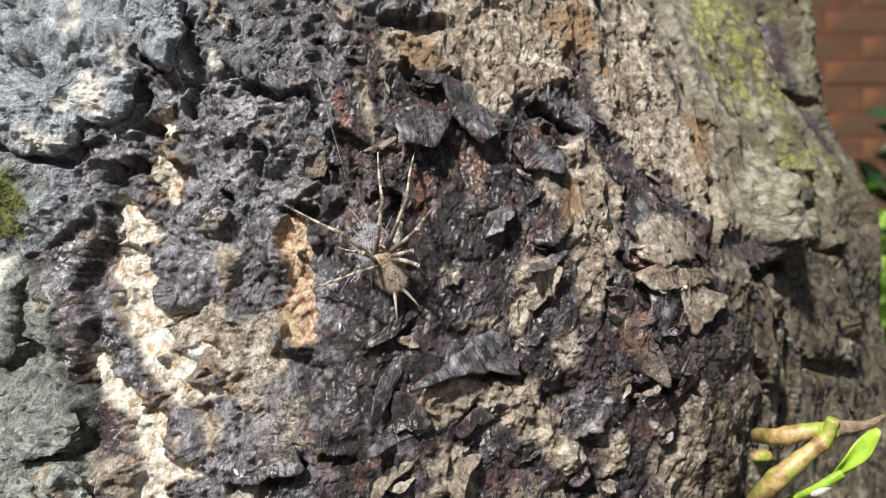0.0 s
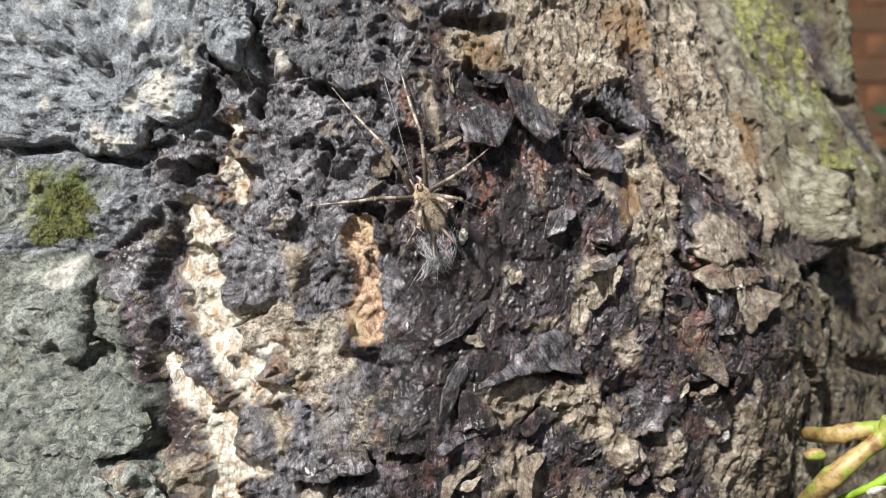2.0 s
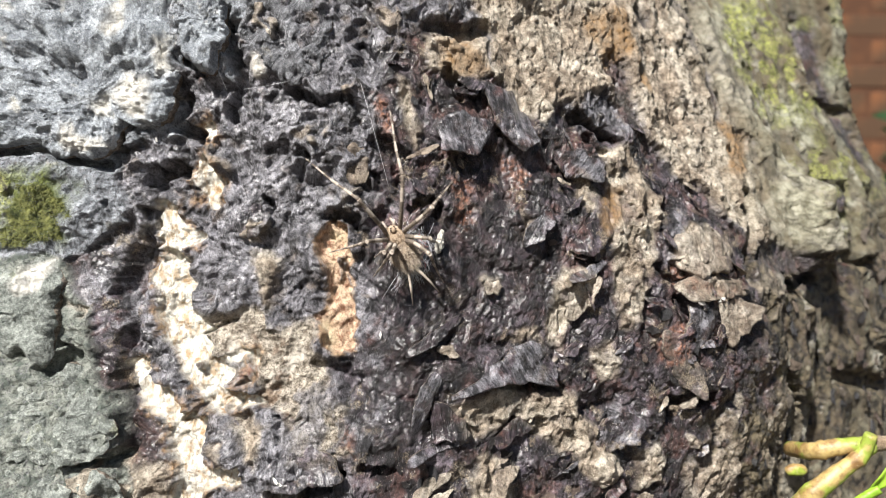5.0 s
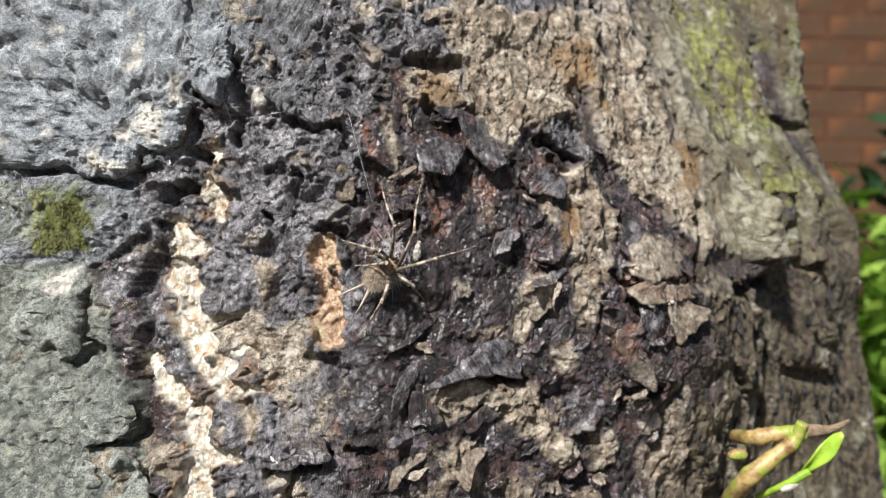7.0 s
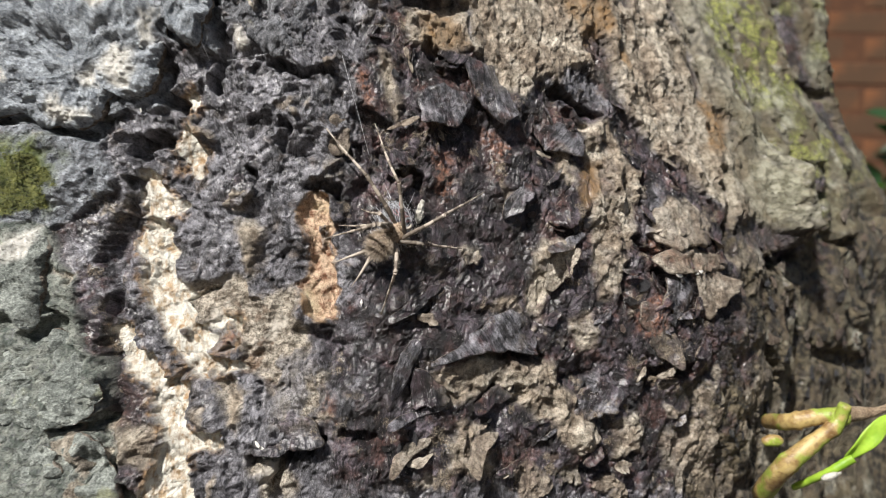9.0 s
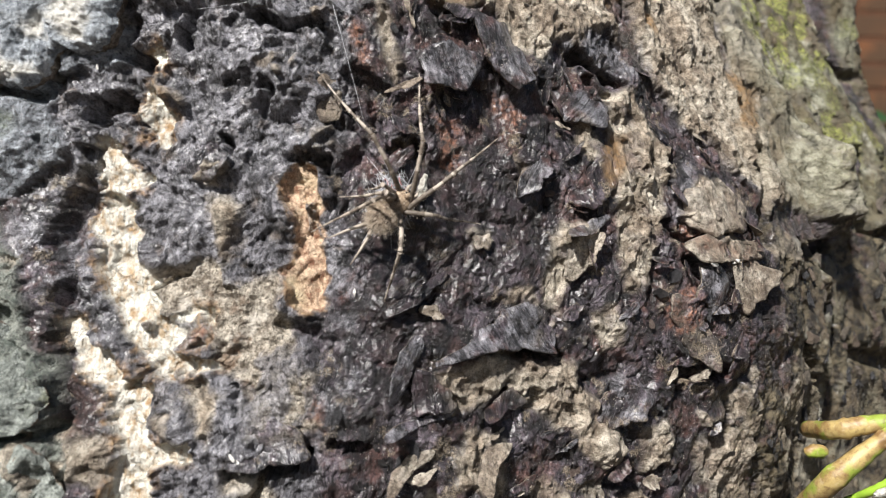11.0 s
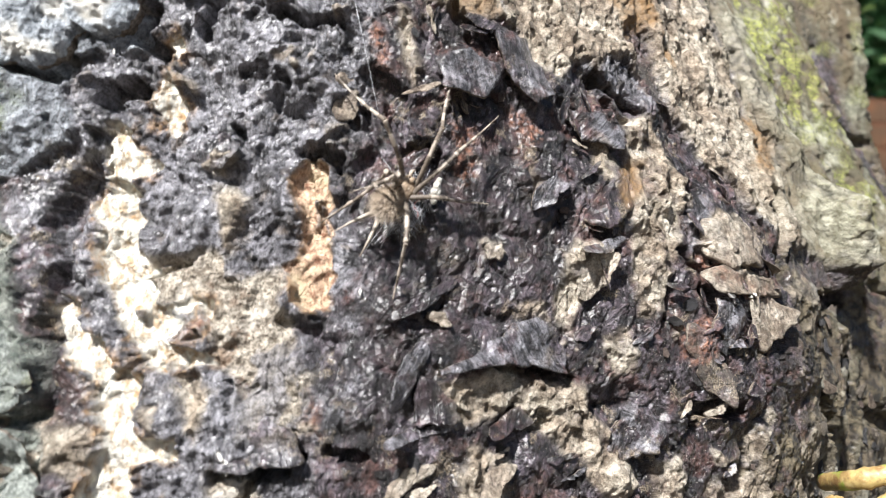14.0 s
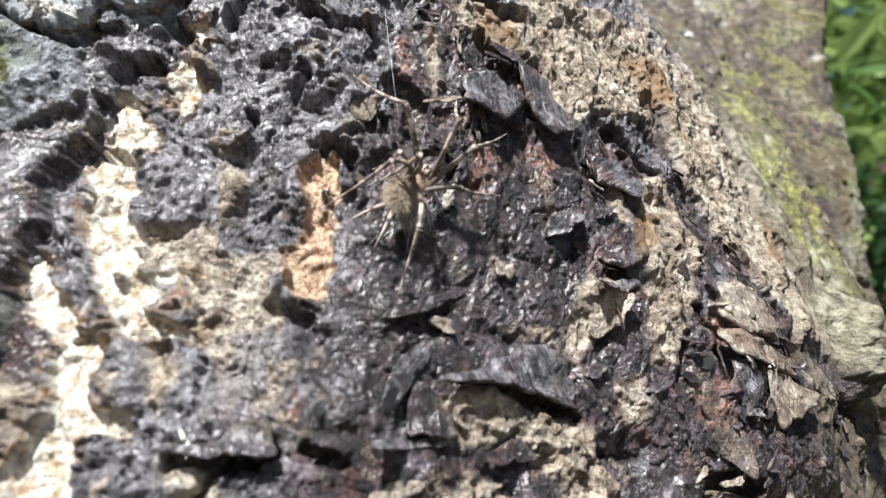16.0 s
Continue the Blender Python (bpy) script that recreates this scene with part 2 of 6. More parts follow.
area("chalk", [(-47.5, 41), (-45.8, 44.1), (-44.2, 48.2), (-43.4, 48.2), (-44.9, 41.1), (-45.9, 39.1), (-47.4, 39.2)])
area("chalk", [(-39.5, 38.4), (-37.7, 39.5), (-37.2, 33.3), (-38.9, 32.2)])
area("chalk", [(-23.4, 36.6), (-22.1, 37), (-21.6, 34.1), (-22.6, 33.4)])
area("chalk", [(-60, -4.2), (-56.3, -1.6), (-55.3, -4.1), (-57.1, -7.2), (-59.3, -7.2)])
area("green", [(-79.1, -0.2), (-54.1, -1.1), (-50.4, -13.3), (-47.9, -19.2), (-43.1, -27.1), (-40.3, -41.2), (-37.2, -51.2), (-65.4, -49.6)])
# moss, thick on the grey bark and thin on the flank
area("moss", [(-63.9, 13.2), (-59.8, 14.7), (-55.8, 15.2), (-54.5, 12.9), (-52.9, 11.8), (-53.4, 8.2), (-54.9, 6.1), (-55, 2), (-56.9, 1.2), (-59.6, 3), (-62.1, 1.5), (-63.9, 3)])
area("thin", [(142.6, 76), (184.7, 86.2), (176.6, 69.2), (140.5, 64.1)])
area("thin", [(175.4, 36.9), (174.8, 19), (160.5, 1.8), (147.9, 3.3), (149.9, 22.9)])
area("thin", [(180.9, 24.6), (193.7, 19.8), (178.7, 1.9), (166.2, 3.5)])
area("thin", [(189.4, 125.1), (211.2, 125.7), (193.5, 87), (142.6, 76)])
area("thin", [(-69.5, 15.2), (-62.5, 14.2), (-62.3, 4.7), (-69.5, 5.7)])
area("thin", [(144.6, 75.1), (172.1, 73.5), (178.5, 61.7), (195.6, 58.9), (185.4, 44.6), (148.2, 41.7), (133, 49.4), (128.1, 60.9)])
area("thin", [(161.7, 18.1), (173.9, 15.2), (164.8, 1.6), (152.6, -0)])
area("thin", [(190.6, 37.6), (202.6, 33), (189.3, 24.8), (177.6, 27.6)])
# ochre and rust stains
area("ochre", [(49, 54.2), (68.2, 61), (66.9, 48.9), (56.7, 43.6), (52, 47.8)])
area("ochre", [(50.7, 15.7), (55.5, 15.2), (53.4, 7.7), (50.2, 4.1), (48.6, 10.3)])
area("ochre", [(66.2, 46.6), (72.2, 42.5), (72.6, 36.9), (67, 41.7)])
area("ochre", [(10.9, 43.3), (18.3, 44.2), (22, 37.3), (13.3, 36.3)])
area("ochre", [(106.1, 35.8), (120.4, 32.3), (111.7, 20.7), (99.1, 21.4)])
area("rust", [(13.1, 15.8), (17.1, 17), (17.5, 7.1), (15.1, 4.8), (13.4, 10.3)])
area("rust", [(24.1, 21.4), (28.9, 21.2), (32.8, 15.6), (30.1, 13.7), (25.5, 17.5)])
area("rust", [(-2.1, 31.4), (0.6, 30.4), (2.3, 23.4), (0.7, 22.8), (-1.5, 27.1)])
area("rust", [(-33.1, 34), (-31.4, 33), (-31.5, 31.4), (-32.7, 31.9)])
area("rust", [(61.9, -14.7), (68.8, -12.4), (70.9, -22.1), (67, -24.4), (63.2, -20.6)])
area("rust", [(68.6, -2.8), (88.4, -5.4), (85.7, -9.2), (69.4, -7.6)])
area("rust", [(-25.9, -21.4), (-21.3, -19.4), (-20.9, -21.4), (-24.8, -23.4)])
area("rust", [(-6.1, -29.5), (-4.3, -31.6), (-3.9, -37.5), (-5.3, -36.5)])
# smooth lilac-grey bark, made paler to carry its wet sheen in the colour
area("ash", [(-20.7, -27.4), (-5.2, -26.6), (-3, -37.6), (-8.6, -42.2), (-20.9, -39), (-24.2, -32.2)])
area("ash", [(-5.9, -5), (-1.7, -3.9), (1.6, -13.4), (0.7, -21.6), (-3.4, -21.6), (-3.1, -13.4)])
area("ash", [(-45.5, 17.6), (-36.1, 22.5), (-24.7, 39.1), (-10.5, 34.3), (-2.1, 32.5), (-1.9, 18.5), (-4, 10.9), (-10.2, 7.7), (-14.2, 1.3), (-19, -7.1), (-25.7, -10.2), (-32.5, -9.2), (-33.1, 3.2), (-28.3, 9.6), (-36.1, 19.9), (-41.8, 14.6)])
area("ash", [(-54.5, 13.4), (-41.8, 14.6), (-41.5, -1), (-38.6, -13.3), (-37.1, -17.3), (-43.9, -16.3), (-52.1, -13.2)])
area("ash", [(-5.2, -27.6), (1.8, -26.7), (2.9, -36.8), (-1, -37.6), (-5, -34.5)])
area("ash", [(-3.8, -5), (-0.7, -3.9), (-0.1, -9.2), (-3.1, -11.3)])
area("ash", [(-28.6, -29.3), (-24.6, -28.8), (-21.9, -37.1), (-25.6, -37)])
area("ash", [(-17.4, -35.2), (-12.8, -31.9), (-10.7, -36.3), (-15.2, -40.1)])
area("ash", [(49.8, -30.7), (57.7, -29.9), (57.1, -35.8), (49.9, -38.8)])
area("ash", [(70.3, 11.6), (75.7, 12.4), (69.8, -1.6), (66, -1.6)])
area("ash", [(-26.5, -37), (-15.3, -39.1), (-15.9, -45), (-24.8, -46.4)])
area("ash", [(24.9, -18.2), (31.1, -17.3), (36.8, -23.1), (24.7, -23.6)])
# soaked, glossy black bark
area("wet", [(8.7, 12.3), (22.8, 12.6), (36.3, 4.8), (35.1, -6.8), (26, -14.5), (15.4, -13.1), (10.9, -3.2), (9.8, 4.5)])
area("wet", [(-6.4, 1.2), (6.5, 0.1), (17.7, -11), (17.6, -21.9), (13.1, -34.3), (0.6, -35.6), (-3.8, -21.2), (1.2, -12.8)])
area("damp", [(101.7, 5.7), (106.9, -2.7), (119.9, -5), (156.9, -3.9), (185.8, 19.5), (214.5, 20.7), (222.2, 16.9), (222, -10.6), (222.2, -100.9), (77.8, -71), (79.4, -35.2), (95, -26.3)])
# the black, resin-soaked part; its first outline blackens the shaded crevice beside the left plates
area("centre", [(-54.3, -2.3), (-45.6, 3.8), (-40.4, -16.3), (-42.3, -20.9), (-36.2, -30), (-35.7, -55.8), (-39.4, -55.6), (-43.3, -30), (-50.4, -22.1)])
area("centre", [(0.7, 42.3), (15.8, 47.6), (23.2, 34.9), (33.9, 27.5), (60.1, 27), (84.7, 13.5), (103.1, 0.1), (92.7, -34), (78, -58.3), (-3.1, -47.5), (-7.9, -21.1), (-0.9, -12.8), (-3.2, 4.4), (-0.1, 21.9)])
band("vein_groove", [(58.8, 44), (63, 31.6), (69.2, 22), (74.3, 16.3), (84.2, 12.8), (94.2, 4.4), (100.3, -1.6)], 3.4)
# bands over the flank's grooves and hollows: their shade blackened into the colour
band("vein_groove", [(112.2, 65.2), (109, 51.2), (107.1, 37.4)], 2.6)
band("vein_groove", [(204.5, 75.3), (208.9, 52.6), (215.7, 35.8)], 5.5)
band("vein_groove", [(172.3, 18.6), (170.8, 0), (168, -13.1)], 5)
band("vein_groove", [(74.2, 60.8), (77.4, 58.4)], 2.2)
band("vein_groove", [(106.3, 1.2), (131.2, -1.6), (158.1, -4.8)], 4)
area("bulge", [(111.1, 24.6), (128.5, 27.4), (165.3, 21.7), (169, 10), (152.8, 1.6), (120.4, 2.8), (106.8, 11.1)])
area("bulge", [(121.5, 74.4), (168, 80.8), (152.5, 62.9), (131.7, 44.1), (115.3, 43.8), (116.7, 59)])
band("vein_groove", [(41.2, 29.4), (44.4, 22.3), (49.4, 17.6)], 2)
band("vein_groove", [(94.7, 5.1), (94.4, -5.5)], 2.2)
# slots and holes
hollow([(43.8, 30.7), (50.1, 28), (56.6, 26.7)], 1.4, 7)
hollow([(46.4, 25.5), (52.7, 22.8)], 1.2, 3)
hollow([(-41, 13.1), (-39.7, 14.8), (-38, 15.2)], 1.6, 5)
hollow([(-36.9, 16.2), (-36.1, 14.7)], 0.9, 3)
hollow([(-28.6, 45.2), (-27.8, 38.9), (-26.3, 33.7), (-26.9, 27.9), (-27.9, 26.3)], 1.3, 5)
hollow([(-26.9, 43.2), (-24.2, 40.7), (-22.7, 39.7)], 1.2, 3.5)
hollow([(-35.9, 36.5), (-34, 35.3), (-32.7, 32.7)], 1, 4)
hollow([(-36.3, 29.2), (-37.2, 25), (-35.9, 22.4), (-33.3, 21.4)], 1.5, 5)
hollow([(-66.5, 18.7), (-61.4, 18.8), (-57.9, 19.3), (-54, 16.9), (-48.7, 16.8), (-46.4, 20.7)], 1.4, 5)
hollow([(-52, 39.8), (-53.7, 36.2), (-54.6, 32.5)], 0.9, 3)
hollow([(-48, 8.5), (-47.9, 8.3)], 0.8, 4)
hollow([(-16.8, 30.6), (-12.4, 29.7), (-6.2, 29.3)], 1, 3.5)
hollow([(-4.6, 40.1), (-2.2, 38.3)], 1.2, 3)
hollow([(-14.1, 19.4), (-14.9, 14.8)], 1, 3)
hollow([(-20.9, 10.7), (-20.1, 8.6)], 0.8, 3)
hollow([(-0.4, 22.2), (3.4, 19.7), (4.5, 14.4)], 2, 3)
hollow([(-9.9, 7.3), (-7.6, 8.1), (-4.8, 6.3)], 1.2, 4)
hollow([(6.3, 9.6), (9.4, 10.7), (11.1, 9.1)], 1.2, 3)
hollow([(9.4, 46.2), (16, 44.7), (19.9, 46.5)], 2.2, 4)
hollow([(12.2, 37), (15.8, 32.7)], 1, 3)
hollow([(-1.9, 15.3), (-0.8, 13.1)], 1.2, 3)
hollow([(-43.2, 0), (-44.8, -7.2), (-42.9, -13.3), (-44.2, -21.2), (-42, -29), (-41.8, -36.6), (-39.7, -44.9), (-38.1, -50.3)], 1.8, 4)
hollow([(-52.3, -18.2), (-54.4, -21.1)], 1.4, 4)
hollow([(-48.9, -37.5), (-45.4, -36.7), (-43.1, -36.2)], 1, 4)
hollow([(-39.6, 0.1), (-35.8, -0.7)], 1, 2.5)
hollow([(-42.2, 8.4), (-41.5, 0.1)], 1, 3)
hollow([(-30.8, -13.9), (-25.6, -11.7)], 0.5, 1.6)
hollow([(-10.9, -20.5), (-7.4, -19.7), (-5.4, -21.5)], 1.5, 2.5)
hollow([(-17.7, -29.4), (-17.1, -34.1)], 0.7, 2)
hollow([(-12.3, -42.6), (-8.6, -42.2)], 1.2, 3)
hollow([(-33.6, -29.7), (-29.7, -27.7)], 0.8, 1.6)
hollow([(64, -2.2), (68.4, -4), (74.5, -7.7)], 1.2, 3)
hollow([(69.9, -9.4), (75.3, -15)], 2, 3.5)
hollow([(68.2, -31.1), (77.6, -31.1)], 2.2, 5)
hollow([(17.7, -25.1), (23.5, -24.1), (30.9, -25), (38.8, -27.2)], 1, 2.2)
hollow([(27.6, -31.9), (34.6, -34.1)], 1.2, 2.5)
hollow([(-11.2, -40.8), (-9.3, -41.7), (-5.9, -40.3)], 1.1, 3.5)
hollow([(-1.9, -38), (3, -39.9)], 0.9, 2.5)
hollow([(-17.1, -42.7), (-12.7, -42.3), (-14, -46.6), (-13.6, -50.9)], 1.1, 4)
hollow([(116.6, -6.8), (132.5, -6.2), (155.5, -4.7)], 2.6, 7)
hollow([(203.1, 77.9), (201.4, 62.1), (203, 51.6)], 2.4, 5)
hollow([(205.6, 49.9), (219.2, 49.1), (222.2, 37.4)], 2.6, 5)
hollow([(185.8, 21.3), (169.6, 6.9), (167.3, -1.5)], 2.2, 4.5)
hollow([(120.3, 57.3), (116.4, 48.2), (111.3, 36.3)], 1.6, 3)
hollow([(104.5, 15.9), (99.6, 2.9), (97.7, -3.9)], 2.4, 4)
hollow([(173, 0.2), (194.6, -1.6)], 2, 4)
hollow([(144.7, -18.5), (146.5, -27.9)], 2.5, 5)
hollow([(155.4, -31.7), (195.6, -38.6)], 3, 5)
hollow([(115.6, -28.2), (126.9, -40.9)], 2.2, 4)
hollow([(209.9, 18.6), (218.7, 7.6)], 4, 6)
# rounded bumps
knob([(-15.2, 1.3), (-11.5, -2.9), (-13.4, -9.2)], 3.6, 2.2)
knob([(-30, -1.9), (-23.1, -4)], 4.5, 1.2)
knob([(-35.6, -27.2), (-34.4, -21.3)], 1.5, 0.6)
knob([(-41.5, -13.3), (-40.2, -7.2)], 3.5, 1.4)
knob([(-26.1, -31.2), (-24.3, -36.1)], 2.6, 1.4)
knob([(-1.9, 8.9), (-6, 10.9)], 3, 1.2)
knob([(-23.3, 7.5), (-21.3, 5.4)], 3, 1.3)
knob([(-33.3, 20.5), (-34.2, 19.4)], 2.2, 1.2)
knob([(138.5, 17.4), (138.8, 3.3)], 9, 13)
knob([(193.7, 19.8), (185.6, 1.9)], 5, 4)
knob([(187.8, -20.6), (197.6, -29.9)], 5, 4)
knob([(133, -13.4), (136.5, -15.8)], 4, 3.5)
knob([(165.7, -13), (173.6, -16.6)], 5, 3)
knob([(118, 23.4), (117.6, 21.1)], 4, 1.5)
knob([(48.1, -42.8), (48.8, -43.2)], 3.8, 3)
knob([(44.2, 23.3), (55.4, 21.4)], 3, 1.5)
knob([(73, 1.4), (78.5, 0.8)], 4, 1.6)
knob([(4.2, 34.4), (5.3, 33.3)], 3, 1.5)


def ragged(u, v):
    """The same place with a broken edge to it."""
    return (u + 1.2 * fractal(u, v, 5.0, 5, 11), v + 1.2 * fractal(u, v, 5.0, 5, 23))


def reach(u, v, shapes):
    """Signed distance to the nearest of some shapes in mm, positive inside."""
    best = np.full(u.shape, -60.0)
    for s in shapes:
        best = np.maximum(best, stroke(u, v, *s) if isinstance(s, tuple) else inside(u, v, s))
    return best


def most(u, v, shapes, soft=0.35):
    return step(-soft, soft, reach(u, v, shapes))


def fibres(u, v):
    """Coordinates across and along the bark's fibres (mm), and a number that tells neighbouring flakes apart."""
    own = shingles(u + 1.1 * fractal(u, v, 4.0, 4, 191), v + 1.1 * fractal(u, v, 4.0, 4, 195), 8.5, 197, 1.2)[1]
    low = step(-5, -25, v) * step(-15, 10, u)
    angle = np.radians(90 - 50 * low + (own - 0.5) * (70 + 40 * low))
    bend = 1.6 * fractal(u, v, 12.0, 3, 211) + 0.8 * fractal(u, v, 2.2, 3, 213)
    return u * np.sin(angle) - v * np.cos(angle) + bend, 0.14 * (u * np.cos(angle) + v * np.sin(angle)), 9.0 * own


def covers(u, v):
    ru, rv = ragged(u, v)
    c = {k: most(ru, rv, AREAS[k], e) for k, e in (
        ("rusty", 0.3), ("pale", 1.0), ("crust", 1.1), ("grey", 0.5), ("green", 0.5), ("moss", 2.5), ("thin", 2.5), ("ochre", 1.5),
        ("rust", 1.2), ("ash", 3.0), ("wet", 1.5), ("centre", 5.0), ("damp", 5.0), ("chalk", 1.3), ("vein_groove", 1.4), ("bulge", 6.0))}
    wood = reach(ru, rv, AREAS["bare"]) + 0.35
    c["bare"] = step(-0.3, 0.3, wood)
    strip = reach(ru, rv, AREAS["rusty"])
    c["fringe"] = np.maximum(step(-1.8, -0.1, wood), step(-1.2, 0, strip)) * step(-0.15, 0.35, fractal(u, v, 5.0, 4, 43))
    c["pale"] = c["pale"] * (1 - 0.7 * step(0.3, 0.5, fractal(ru, rv, 6.0, 5, 53, 1.3)))
    c["bare"] = c["bare"] * (1 - 0.8 * step(0.80, 0.9, fractal(ru, rv, 6.5, 4, 48, 1.5)))
    c["rusty"] = c["rusty"] * (1 - 0.9 * step(0.55, 0.7, fractal(ru, rv, 4.5, 4, 47, 1.5)))
    # scattered crust and lichen between the larger patches
    right = step(60, 120, u)
    c["right"] = step(85, 135, u)
    specks = step(0.34, 0.6, fractal(ru, rv, 7.0, 4, 41) + 0.25 * right - 0.5 * c["centre"] - 0.4 * step(25, 5, u) + 0.3 * step(-30, -48, v))
    c["crust"] = np.maximum(c["crust"], 0.8 * specks)
    c["crust"] = c["crust"] * (1 - 0.5 * step(0.15, 0.5, fractal(ru, rv, 9.0, 4, 51) * step(105, 150, u + v * 0.8)))
    c["thin"] = np.maximum(c["thin"] * step(-0.35, 0.4, fractal(u, v, 3.5, 4, 61)), 0.5 * step(0.2, 0.8, fractal(u, v, 8, 4, 63)) * step(120, 160, u) * step(-10, 25, v))
    c["crust"] = c["crust"] * (1 - c["damp"] * (0.1 + 0.5 * step(-0.15, 0.45, fractal(ru, rv, 6.0, 4, 67))))
    c["crust"] = c["crust"] * (1 - 0.9 * c["vein_groove"])
    c["crust"] = c["crust"] * (1 - 0.4 * c["centre"] * step(0.2, 0.5, fractal(u, v, 3.2, 4, 57)))
    c["thin"] = c["thin"] * (1 - 0.8 * c["damp"])
    c["centre"] = np.maximum(c["centre"], np.maximum(c["damp"], 0.8 * c["vein_groove"]))
    c["grey"] = c["grey"] * (1 - c["crust"] * (1 - step(-20, -30, u)))
    return c


def height(u, v, c=None):
    """Relief over the smooth trunk in mm."""
    u, v = np.asarray(u, float), np.asarray(v, float)
    c = c or covers(u, v)
    wu, wv = u + 0.9 * fractal(u, v, 3.0, 3, 71), v + 0.9 * fractal(u, v, 3.0, 3, 75)
    broad = 0.9 * fractal(u, v, 14.0, 3, 81)
    qu, qv = u + 1.6 * fractal(u, v, 4.5, 4, 151), v + 1.6 * fractal(u, v, 4.5, 4, 157)
    tiers = 2.6 * (fractal(wu, wv, 7.5, 5, 90, 1.3) + 0.4)
    scales = 0.42 * (np.floor(tiers) + step(0.72, 1.0, tiers - np.floor(tiers)))
    ridges = sum(g * (1 - np.abs(value_noise(qu / s, qv / (1.5 * s), 99 + k))) ** 2 for k, (s, g) in enumerate(((4.2, 1.2), (2.0, 0.9), (1.0, 0.55))))
    rough = 0.6 * fractal(u, v, 1.8, 3, 101) + 0.25 * fractal(u, v, 0.8, 2, 107)
    crack = step(0.13, 0.02, np.abs(value_noise(qu / 3.6, qv / 4.6, 181))) * step(-0.5, 0.2, value_noise(u / 9.0, v / 9.0, 183))
    sh, shown = shingles(u + 1.1 * fractal(u, v, 4.0, 4, 191), v + 1.1 * fractal(u, v, 4.0, 4, 195), 8.5, 197, 1.2)
    sh2, _ = shingles(u + 0.8 * fractal(u, v, 2.5, 3, 201), v + 0.8 * fractal(u, v, 2.5, 3, 205), 3.2, 207, 1.5)
    flaky = 1.7 * sh - 1.0 + 0.45 * (sh2 - 0.6) * (shown < 0.6)
    # soaked fibres that lie along each flake
    across, along, _ = fibres(u, v)
    strands = sum(g * (1 - np.abs(value_noise(across / w + k, along / (0.75 * w), 217 + k))) ** 2 for k, (w, g) in enumerate(((1.5, 0.35), (0.8, 0.32), (0.45, 0.30))))
    soaked = flaky + 0.3 * scales - 0.8 + 0.35 * rough + 0.9 * strands * step(-0.6, 0.4, fractal(u, v, 5.0, 3, 237)) + 0.22 * ridges - 0.5 * crack
    # the grey bark: lumps and ridges eaten through by holes
    lumps = 1.5 * fractal(qu, qv, 9.0, 5, 221, 1.4) + 0.85 * ridges - 0.9 + 0.3 * flaky - 0.5 * crack
    eaten = cells(qu, qv, 5.2, 225, 1.5)
    lumps = lumps - 1.5 * step(0.42, 0.15, eaten[0]) * (eaten[2] < 0.22) + 0.25 * strands + 0.4 * rough
    dark = c["centre"]
    bark = soaked * dark + lumps * (1 - dark)
    g1, _, gown = cells(wu, wv, 1.25, 111)
    near = 1 - step(85, 130, u)
    grains = (0.2 + 0.12 * near) * (1 - g1) * (0.5 + gown) + (0.9 - 0.1 * near) * (1 - cells(qu, qv, 4.6, 115, 1.4)[0]) + (0.9 + 0.4 * near) * fractal(qu, qv, 6.0, 5, 113, 1.4) + 0.4 * ridges
    splits = cells(qu, qv, 3.4, 125, 1.6)
    wood = -2.0 + 0.8 * fractal(wu, wv, 2.6, 5, 121, 1.5) - 0.5 * (1 - step(0.0, 0.10, splits[1] - splits[0])) * step(0.1, 0.5, value_noise(u / 4.0, v / 5.0, 127)) + 0.5 * (splits[2] - 0.5)
    skin = 0.9 * fractal(u, v, 3.5, 5, 131) + 0.3 * scales + 0.6 * ridges + 0.15 * flaky
    level = value_noise((v + 1.2 * fractal(u, v, 5.0, 3, 231)) / 1.6, u / 14.0, 233)
    folds = step(80, 130, u) * step(215, 165, u) * 4.6 * fractal(u, v, 30.0, 3, 171, 3.5)
    folds = folds + step(85, 125, u) * step(230, 180, u) * 2.6 * (1 - np.abs(value_noise((u + 3 * fractal(u, v, 18.0, 3, 175)) / 13.0, v / 60.0, 177))) ** 2
    h = bark * (1 - 0.45 * step(85, 140, u))
    for k, layer in (("grey", 0.6 + skin), ("green", 0.6 + skin), ("pale", -1.1 + 0.35 * rough + 0.4 * scales + 0.5 * lumps + 0.4 * level - 0.5 * crack), ("crust", 0.35 - 1.3 * dark + grains + 0.25 * scales), ("bare", wood), ("rusty", wood + 0.6)):
        h = h * (1 - c[k]) + layer * c[k]
    h = h - 0.5 * c["vein_groove"] - 0.5 * c["bulge"] * (h - 1.0)
    h = h + broad + folds + 0.3 * c["moss"] + 0.35 * c["chalk"] * (1 - c["bare"])
    ru, rv = u + 0.9 * fractal(u, v, 3.0, 4, 141), v + 0.9 * fractal(u, v, 3.0, 4, 143)
    for line, half, deep in HOLLOWS:
        h = h - deep * step(-0.25 * half, 0.6 * half, stroke(ru, rv, line, half))
    for line, half, tall in KNOBS:
        h = h + tall * step(-0.2 * half, half, stroke(ru, rv, line, half))
    return h


